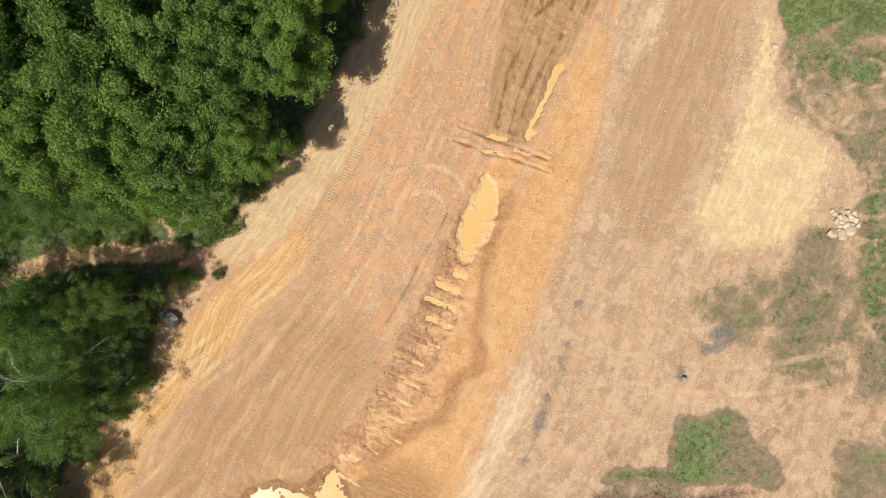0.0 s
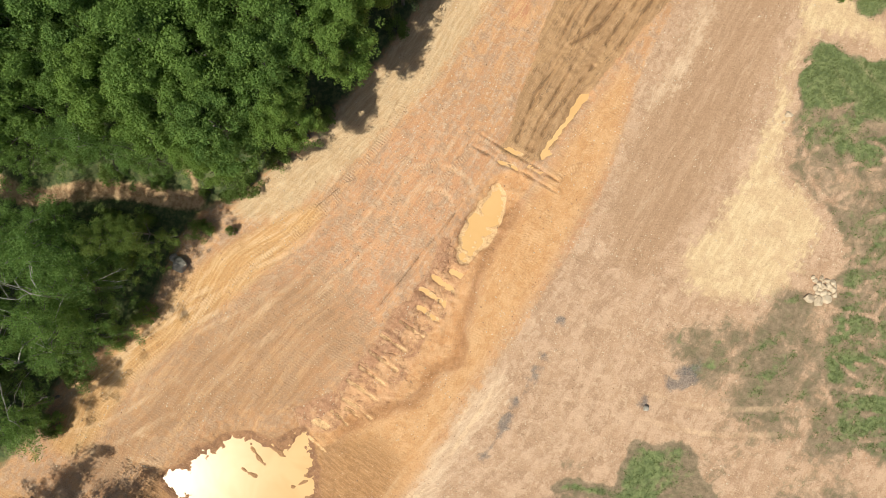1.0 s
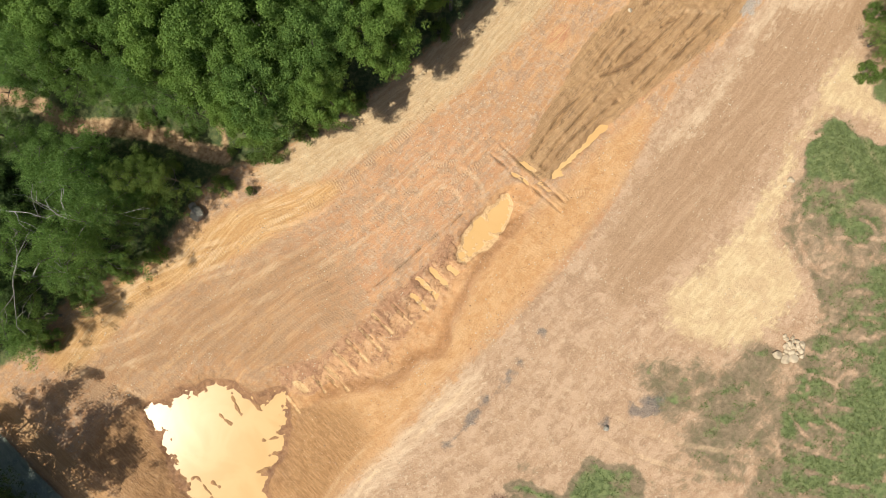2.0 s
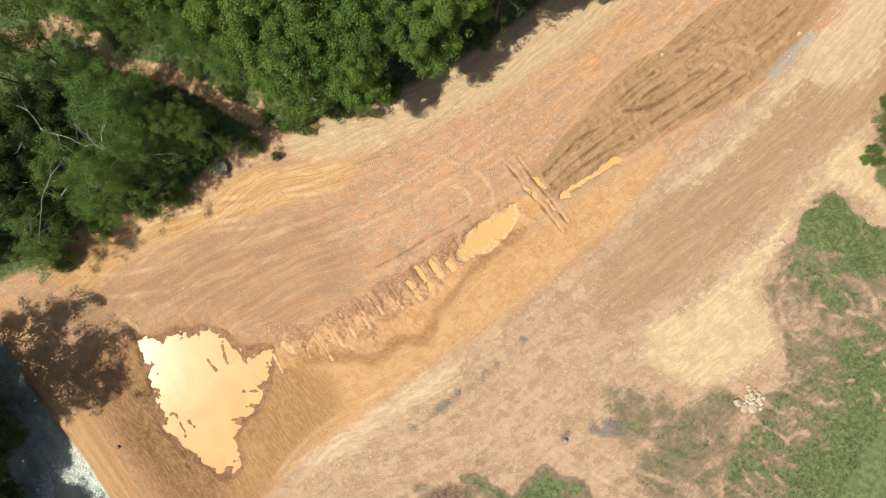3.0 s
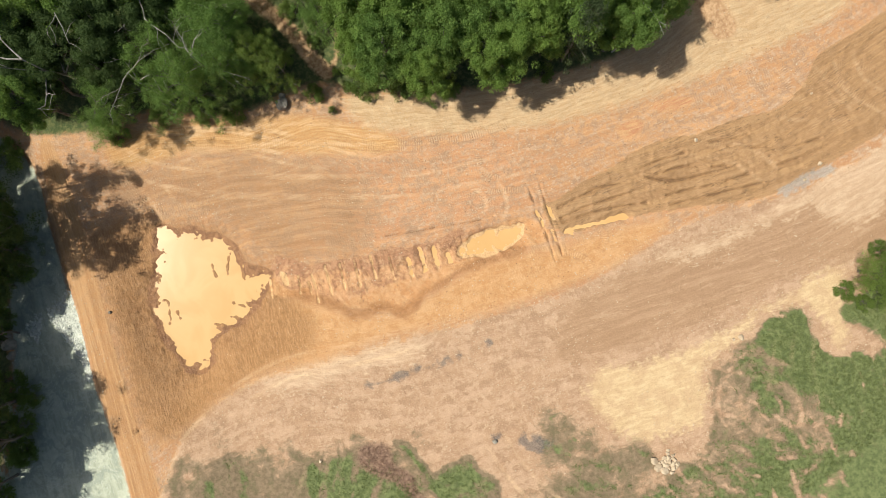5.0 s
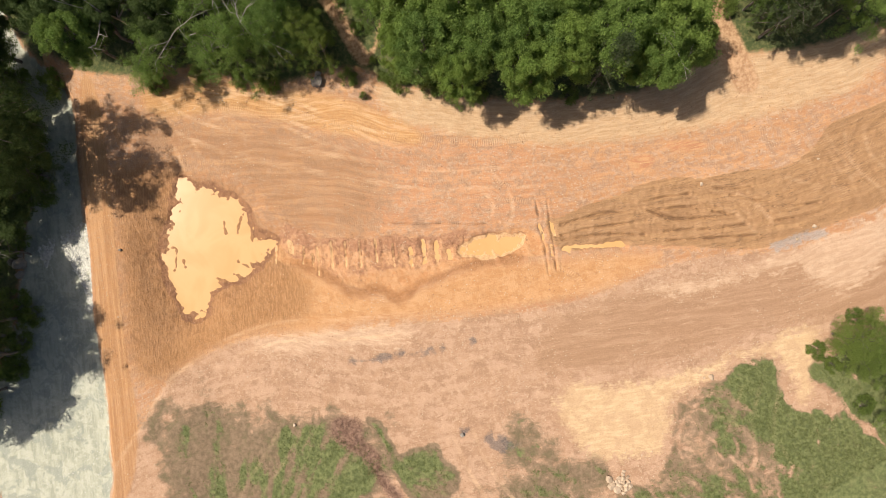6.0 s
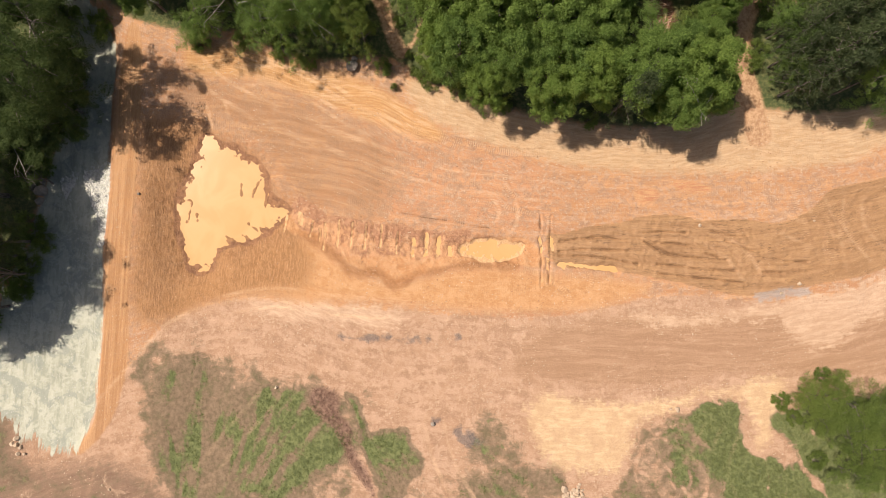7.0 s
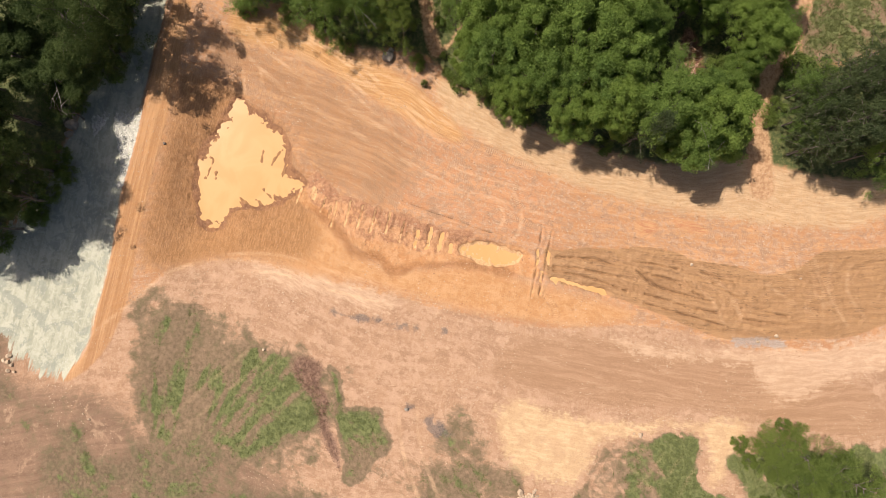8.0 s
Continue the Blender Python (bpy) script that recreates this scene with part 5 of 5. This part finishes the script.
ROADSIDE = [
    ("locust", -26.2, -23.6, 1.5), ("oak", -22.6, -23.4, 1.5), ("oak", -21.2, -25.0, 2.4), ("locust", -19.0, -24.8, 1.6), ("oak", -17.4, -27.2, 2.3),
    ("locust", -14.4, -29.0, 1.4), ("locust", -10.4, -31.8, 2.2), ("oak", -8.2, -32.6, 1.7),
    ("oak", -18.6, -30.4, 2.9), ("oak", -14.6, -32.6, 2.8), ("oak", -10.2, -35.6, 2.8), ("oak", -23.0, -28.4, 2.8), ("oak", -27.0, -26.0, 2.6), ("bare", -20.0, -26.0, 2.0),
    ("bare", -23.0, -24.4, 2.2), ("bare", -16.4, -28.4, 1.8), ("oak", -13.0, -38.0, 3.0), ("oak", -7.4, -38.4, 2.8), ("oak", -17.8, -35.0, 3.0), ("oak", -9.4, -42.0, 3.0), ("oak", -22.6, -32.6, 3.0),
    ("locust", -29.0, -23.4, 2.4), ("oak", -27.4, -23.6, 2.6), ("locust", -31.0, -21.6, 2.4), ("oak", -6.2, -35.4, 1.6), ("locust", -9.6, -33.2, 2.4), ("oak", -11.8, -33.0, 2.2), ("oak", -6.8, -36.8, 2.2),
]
BUSHES = [(-13.3, 1.4, 0.9), (-12.2, 1.9, 0.8), (-14.6, -1.3, 0.8), (-10.8, 3.7, 0.8), (-12.9, -1.0, 0.35), (-17.2, -6.9, 0.9), (-20.4, -11.2, 1.0), (-21.3, -14.4, 0.9),
          (-18.6, -8.6, 0.8), (-8.6, 6.6, 0.8), (-5.2, 12.7, 0.8), (-4.6, 24.0, 0.9), (-8.4, 25.2, 0.9), (-6.2, 26.9, 0.8), (-2.0, 29.4, 0.9), (-20.0, -1.7, 0.8), (-18.0, -1.4, 0.7), (-18.6, 2.2, 0.9),
          (-22.4, 2.2, 1.0), (-23.6, -2.4, 1.0), (-19.4, -26.4, 1.3), (-11.6, -31.2, 1.3), (-7.6, -34.0, 1.3), (-23.6, -24.4, 1.2), (-5.8, -37.0, 1.4), (-21.6, -24.2, 1.3), (-18.0, -25.8, 1.3), (-15.6, -29.0, 1.0), (-10.0, -30.8, 1.0), (-9.0, -32.4, 1.2), (-20.4, -24.8, 1.2), (-25.0, -21.0, 1.3), (-26.6, -23.4, 1.4), (-17.0, -29.6, 1.4), (-7.0, -33.6, 1.0), (-12.4, 18.3, 1.0), (-8.3, 21.2, 0.9),
          (-5.2, 26.2, 0.8), (-10.3, 22.9, 1.1), (-10.0, 21.8, 0.9), (-17.6, 1.0, 0.6), (-20.6, 0.9, 0.8), (-14.9, 0.9, 0.35), (20.2, 19.3, 0.8), (19.4, 23.0, 0.7), (25.4, 20.4, 0.8), (21.8, 19.9, 0.7)]
SAPLINGS = [(19.9, 21.2, 1.7), (21.0, 22.8, 1.9), (22.3, 24.5, 2.0), (21.6, 20.9, 1.3), (23.7, 26.5, 2.1), (24.4, 23.2, 1.7), (26.6, 22.0, 1.4), (22.9, 22.6, 1.5), (26.2, 25.6, 1.9)]
rng = np.random.default_rng(7)
for kind, x, y, r in WOOD:
    plant(kind, x, y, r, rng, {"pine": 1.5, "broad": 1.15 if y > 20 else 1.32, "fine": 0.85 + 0.55 * ((x * 7.31 + y * 3.17) % 1.0), "bare": 1.45}.get(kind, 1.2))
rng = np.random.default_rng(16)
for kind, x, y, r in ROADSIDE:
    plant(kind, x - 0.3, y - 0.6, r, rng, 1.45 if y < -31 else 0.85)
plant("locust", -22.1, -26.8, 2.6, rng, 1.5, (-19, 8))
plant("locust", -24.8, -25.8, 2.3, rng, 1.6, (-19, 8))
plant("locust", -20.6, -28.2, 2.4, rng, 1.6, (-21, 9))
for x, y, r in BUSHES:
    plant("bush", x - (0.3 if y < -20 else 0.0), y - (0.7 if y < -20 else 0.0), r, rng)
for x, y, r in SAPLINGS:
    plant("sapling", x, y, r, rng, 0.62)
plant("bare", -3.4, 17.6, 1.1, rng, 2.1)
# understorey in the gaps of the wood
taken = [(x, y, r) for _, x, y, r in WOOD + ROADSIDE] + BUSHES
edge_line, trail_line, fork_line, cut_line = spline(FOREST, False, 4), spline(TRAIL, False), spline(TRAIL_FORK, False), spline(CUT, False)
tried = rng.uniform((-30, -17), (-1, 38), (900, 2))
off, _, which = line_distance(tried[:, 0], tried[:, 1], edge_line)
free = (off * which > 1.2) & (inside(tried[:, 0], tried[:, 1], CLEARING) < -0.5) & (inside(tried[:, 0], tried[:, 1], SCRAPE) < -0.8)
for line in (trail_line, fork_line, cut_line):
    free &= (np.hypot(tried[:, 0] + 12.9, tried[:, 1] - 19.0) > 2.2) & (line_distance(tried[:, 0], tried[:, 1], line)[0] > 1.7)
grown = 0
for x, y in tried[free]:
    if grown < 90 and all(math.hypot(x - a, y - b) > 0.55 * c + 0.75 for a, b, c in taken):
        r = float(rng.uniform(1.0, 1.6))
        plant("fine" if rng.random() < 0.5 else "bush", float(x), float(y), r, rng, float(rng.uniform(0.8, 1.2)))
        taken.append((x, y, r))
        grown += 1


# ---------------------------------------------------------------- stones and small things
def rock_mesh(name, rng, material, cuts=2):
    """A broken stone: a ball cut by flat planes, then roughened."""
    bm = bmesh.new()
    bmesh.ops.create_icosphere(bm, subdivisions=cuts, radius=1.0)
    planes = [Vector(rng.normal(0, 1, 3)).normalized() for _ in range(9)]
    depths = rng.uniform(0.55, 0.85, 9)
    seed = Vector(rng.uniform(0, 50, 3))
    for v in bm.verts:
        for p, d in zip(planes, depths):
            over = v.co.dot(p) - d
            if over > 0:
                v.co -= p * over * 0.9
        v.co *= 1 + 0.10 * noise.noise(v.co * 1.6 + seed) + 0.05 * noise.noise(v.co * 4.0 + seed)
        v.co.z = max(v.co.z * 0.85, -0.35)
    me = bpy.data.meshes.new(name)
    bm.to_mesh(me)
    bm.free()
    me.materials.append(material)
    return me


def rock(name, me, x, y, r, label, group, rng, sink=0.12):
    ob = new(name, me)
    s = r * rng.uniform(0.8, 1.2, 3)
    ob.matrix_basis = pose(x, y, height(x, y) + r * (0.35 - sink), rng.uniform(-12, 12), rng.uniform(-12, 12), rng.uniform(0, 360)) @ Matrix.Diagonal((*s, 1))
    tagged(ob, label, "rock", group)
    return ob


rng = np.random.default_rng(11)
PALE_ROCKS = [rock_mesh("rock", rng, PALE_STONE, 3) for _ in range(5)]
GREY_ROCKS = [rock_mesh("boulder", rng, GREY_STONE, 3) for _ in range(2)]
rock("boulder", GREY_ROCKS[0], -15.6, -3.6, 0.62, "large grey weathered boulder at the wood's edge", "", rng)
rock("boulder", GREY_ROCKS[1], -16.1, -3.3, 0.30, "small buff boulder leaning on a larger one", "", rng)
for x, y, r in ((-14.4, -30.6, 0.55), (-13.7, -30.9, 0.42), (-14.9, -31.1, 0.36), (-15.0, -30.2, 0.30)):
    rock("boulder", GREY_ROCKS[int(rng.integers(0, 2))], x, y, r, "pale grey boulder in a gap of the roadside trees", "boulders beside the road", rng)
rock("boulder", GREY_ROCKS[1], 13.3, -6.75, 0.22, "small grey boulder beside burnt ground", "", rng)
PILE = [(21.9, 1.05, 0.36), (21.2, 1.15, 0.28), (22.4, 1.35, 0.27), (22.2, 1.75, 0.26), (21.8, 1.7, 0.24), (22.6, 1.8, 0.24), (22.5, 2.3, 0.25), (22.1, 2.2, 0.22), (21.8, 2.3, 0.2), (21.6, 2.0, 0.19),
        (22.7, 2.6, 0.22), (22.3, 2.7, 0.18), (21.9, 2.75, 0.15), (22.8, 2.1, 0.2), (21.5, 2.5, 0.16), (23.0, 1.7, 0.17), (22.0, 1.35, 0.16), (21.3, 2.7, 0.13), (22.35, 2.0, 0.17), (22.15, 1.55, 0.14), (22.7, 1.5, 0.15), (22.45, 2.5, 0.14), (21.7, 1.4, 0.12), (22.05, 2.5, 0.13), (22.9, 2.4, 0.15), (21.95, 1.9, 0.15)]
for x, y, r in PILE:
    rock("rock", PALE_ROCKS[int(rng.integers(0, 5))], 22.1 + 0.80 * (x - 22.1), 1.85 + 0.80 * (y - 1.85), 0.95 * r * rng.uniform(0.75, 1.3), "rounded pale sandstone rock in a loose heap", "rocks heaped in the weeds", rng)
for x, y, r in ((3.7, -38.5, 0.26), (4.2, -38.7, 0.22), (4.5, -38.4, 0.2), (4.9, -38.8, 0.2), (4.0, -39.0, 0.2), (5.1, -38.3, 0.16)):
    rock("rock", PALE_ROCKS[int(rng.integers(0, 5))], x, y, r, "pale rock beside the gravel road", "rocks beside the road", rng)
for x, y, r in ((5.4, 18.2, 0.15), (18.4, 11.7, 0.22), (18.2, 11.2, 0.12), (12.3, 24.0, 0.2), (12.5, 22.4, 0.16), (8.0, 26.8, 0.1), (9.4, -33.0, 0.12), (9.9, -32.6, 0.14), (6.6, -17.6, 0.18)):
    rock("rock", PALE_ROCKS[int(rng.integers(0, 5))], x, y, r, "single pale stone lying on the soil", "stray stones on the soil", rng)


def scatter(name, count, box, size, material, label, category, seed, keep):
    """Many small stones or clods joined into one mesh."""
    g = np.random.default_rng(seed)
    x, y = g.uniform(box[0], box[1], count), g.uniform(box[2], box[3], count)
    a = terrain(x, y)
    ok = keep(a, x, y, g)
    x, y, z = x[ok], y[ok], a["z"][ok]
    n = len(x)
    r = size[0] + (size[1] - size[0]) * g.random(n) ** 3
    base = np.array([(1, 0, 0), (0, 1, 0), (-1, 0, 0), (0, -1, 0), (0, 0, 0.8), (0.5, 0.5, 0.55), (-0.55, 0.45, 0.5), (0.1, -0.6, 0.6)])
    tri = np.array([(0, 5, 7), (0, 1, 5), (1, 6, 5), (1, 2, 6), (2, 7, 6), (2, 3, 7), (3, 0, 7), (5, 6, 4), (6, 7, 4), (7, 5, 4)])
    t = g.uniform(0, 6.28, n)
    sx, sy = r * g.uniform(0.7, 1.3, n), r * g.uniform(0.7, 1.3, n)
    c, s = np.cos(t)[:, None], np.sin(t)[:, None]
    bx, by = base[None, :, 0] * sx[:, None], base[None, :, 1] * sy[:, None]
    v = np.stack([x[:, None] + bx * c - by * s, y[:, None] + bx * s + by * c, z[:, None] + base[None, :, 2] * r[:, None] - 0.2 * r[:, None]], -1)
    f = (np.arange(n)[:, None, None] * 8 + tri[None]).reshape(-1, 3)
    ob = quick_mesh(name, v.reshape(-1, 3), f, material, None)
    return tagged(ob, label, category, kind="stuff")


def bare(a):
    return (a["grass"] < 0.25) & (a["litter"] < 0) & (a["gravel"] < 0)


SITE = (-26, 27, -40, 37)
scatter("pebbles", 52000, SITE, (0.012, 0.062), PALE_STONE, "pale pebbles strewn over the bare soil", "pebbles", 21,
        lambda a, x, y, g: bare(a) & (a["slope"] < -0.3) & (a["damp"] < -0.2) & (a["weeds"] < 0.4) & (g.random(len(x)) < smooth(-0.12, 0.22, fbm(x * 0.5, y * 0.5, 3, 3))))
scatter("clods", 26000, SITE, (0.015, 0.070), CLOD, "brown crumbs of clay on the graded soil", "soil", 22,
        lambda a, x, y, g: bare(a) & (a["pale"] < 0.5) & (g.random(len(x)) < 0.2 + 0.8 * (fbm(x * 0.4, y * 0.4, 4, 3) > 0.1)))
scatter("road_gravel", 26000, (-24, 7, -40, -18), (0.012, 0.042), WHITE_STONE, "loose crushed limestone on the road", "gravel", 23,
        lambda a, x, y, g: (a["gravel"] > -0.1))
scatter("road_edge_stones", 9000, (-16, -8, -29, -23), (0.05, 0.17), WHITE_STONE, "broken grey stones heaped along the road's edge", "stones", 24,
        lambda a, x, y, g: (a["gravel"] > -0.1) & (a["gravel"] < 0.5 + 0.42 * np.clip(-10.0 - x, 0, 4)) & (x > -15.2) & (x < -8.6) & (g.random(len(x)) < smooth(-15.2, -13.8, x)))


# ---------------------------------------------------------------- grass and brush
def grass(name, count, box, size, label, seed, least):
    g = np.random.default_rng(seed)
    x, y = g.uniform(box[0], box[1], count), g.uniform(box[2], box[3], count)
    a = terrain(x, y)
    ok = (a["grass"] > least) & (g.random(count) < a["grass"] ** 1.3) & (a["litter"] < 0.5) & (a["trail"] < 0)
    x, y, z = x[ok], y[ok], a["z"][ok]
    n = len(x)
    blades = 4
    vs = []
    for k in range(blades):
        t = g.uniform(0, 6.28, n)
        length = g.uniform(size[0], size[1], n)
        lean = g.uniform(0.4, 1.0, n)
        wide = 0.012 + 0.02 * g.random(n)
        c, s = np.cos(t), np.sin(t)
        ox, oy = x + g.normal(0, 0.05, n), y + g.normal(0, 0.05, n)
        vs.append(np.stack([np.stack([ox - s * wide, oy + c * wide, z], -1), np.stack([ox + s * wide, oy - c * wide, z], -1),
                            np.stack([ox + c * length * lean, oy + s * length * lean, z + length * (1.15 - lean)], -1)], 1))
    v = np.concatenate(vs).reshape(-1, 3)
    ob = quick_mesh(name, v, np.arange(len(v)).reshape(-1, 3), BLADE, None)
    return tagged(ob, label, "grass", kind="stuff")


grass("meadow_grass", 40000, (17, 30, -10, 30), (0.05, 0.12), "patchy green grass on thin soil", 31, 0.3)
grass("weed_grass", 34000, (0, 22, -42, -6), (0.05, 0.12), "tufts of green weeds between bare stripes", 32, 0.3)
grass("glade_grass", 9000, (-17, -8, 29, 40), (0.12, 0.30), "rough grass in a clearing of the wood", 33, 0.3)


def twigs(name, count, outline, material, label, seed, length, lift=0.25):
    g = np.random.default_rng(seed)
    verts, faces = [], []
    curve = np.array(outline)
    lo, hi = curve.min(0), curve.max(0)
    while len(faces) < count * 5:
        x, y = g.uniform(lo[0], hi[0]), g.uniform(lo[1], hi[1])
        if inside(np.array([x]), np.array([y]), outline)[0] < 0.1:
            continue
        z = height(x, y) + g.uniform(0.0, lift)
        t, l = g.uniform(0, 6.28), g.uniform(*length)
        tube(verts, faces, (x, y, z), (x + l * math.cos(t), y + l * math.sin(t), z + g.uniform(-0.08, 0.2)), 0.012, 0.006, 4)
    return tagged(mesh_object(name, verts, faces, material), label, "brush", kind="stuff")


twigs("brush_pile", 420, BRUSH, BRUSHWOOD, "low heap of dead brown brush in the weeds", 41, (0.15, 0.6))
g = np.random.default_rng(43)
for k in range(26):
    x, y = -11.2 + g.uniform(-1.4, 1.4), 21.0 + g.uniform(-0.6, 0.7)
    verts, faces = [], []
    l = g.uniform(0.6, 1.5)
    tube(verts, faces, (-l / 2, 0, 0), (0, g.uniform(-0.08, 0.08), 0.03), 0.05, 0.042, 7)
    tube(verts, faces, (0, 0, 0.03), (l / 2, g.uniform(-0.15, 0.15), 0.05), 0.042, 0.03, 7)
    log = mesh_object("cut_branch", verts, faces, REDWOOD)
    log.matrix_basis = pose(x, y, height(x, y) + 0.05, 0, g.uniform(-8, 8), g.uniform(20, 160))
    tagged(log, "reddish cut branch lying on a scraped bank", "branch", "cut branches on the bank")
# a dark stump end in the slope above the pond
verts, faces = [], []
tube(verts, faces, (0, 0, -0.1), (0, 0, 0.14), 0.13, 0.10, 9)
stump = mesh_object("stump", verts, faces, BARK)
stump.matrix_basis = pose(-11.5, -23.0, height(-11.5, -23.0))
tagged(stump, "small dark stump standing in the clay slope", "stump")
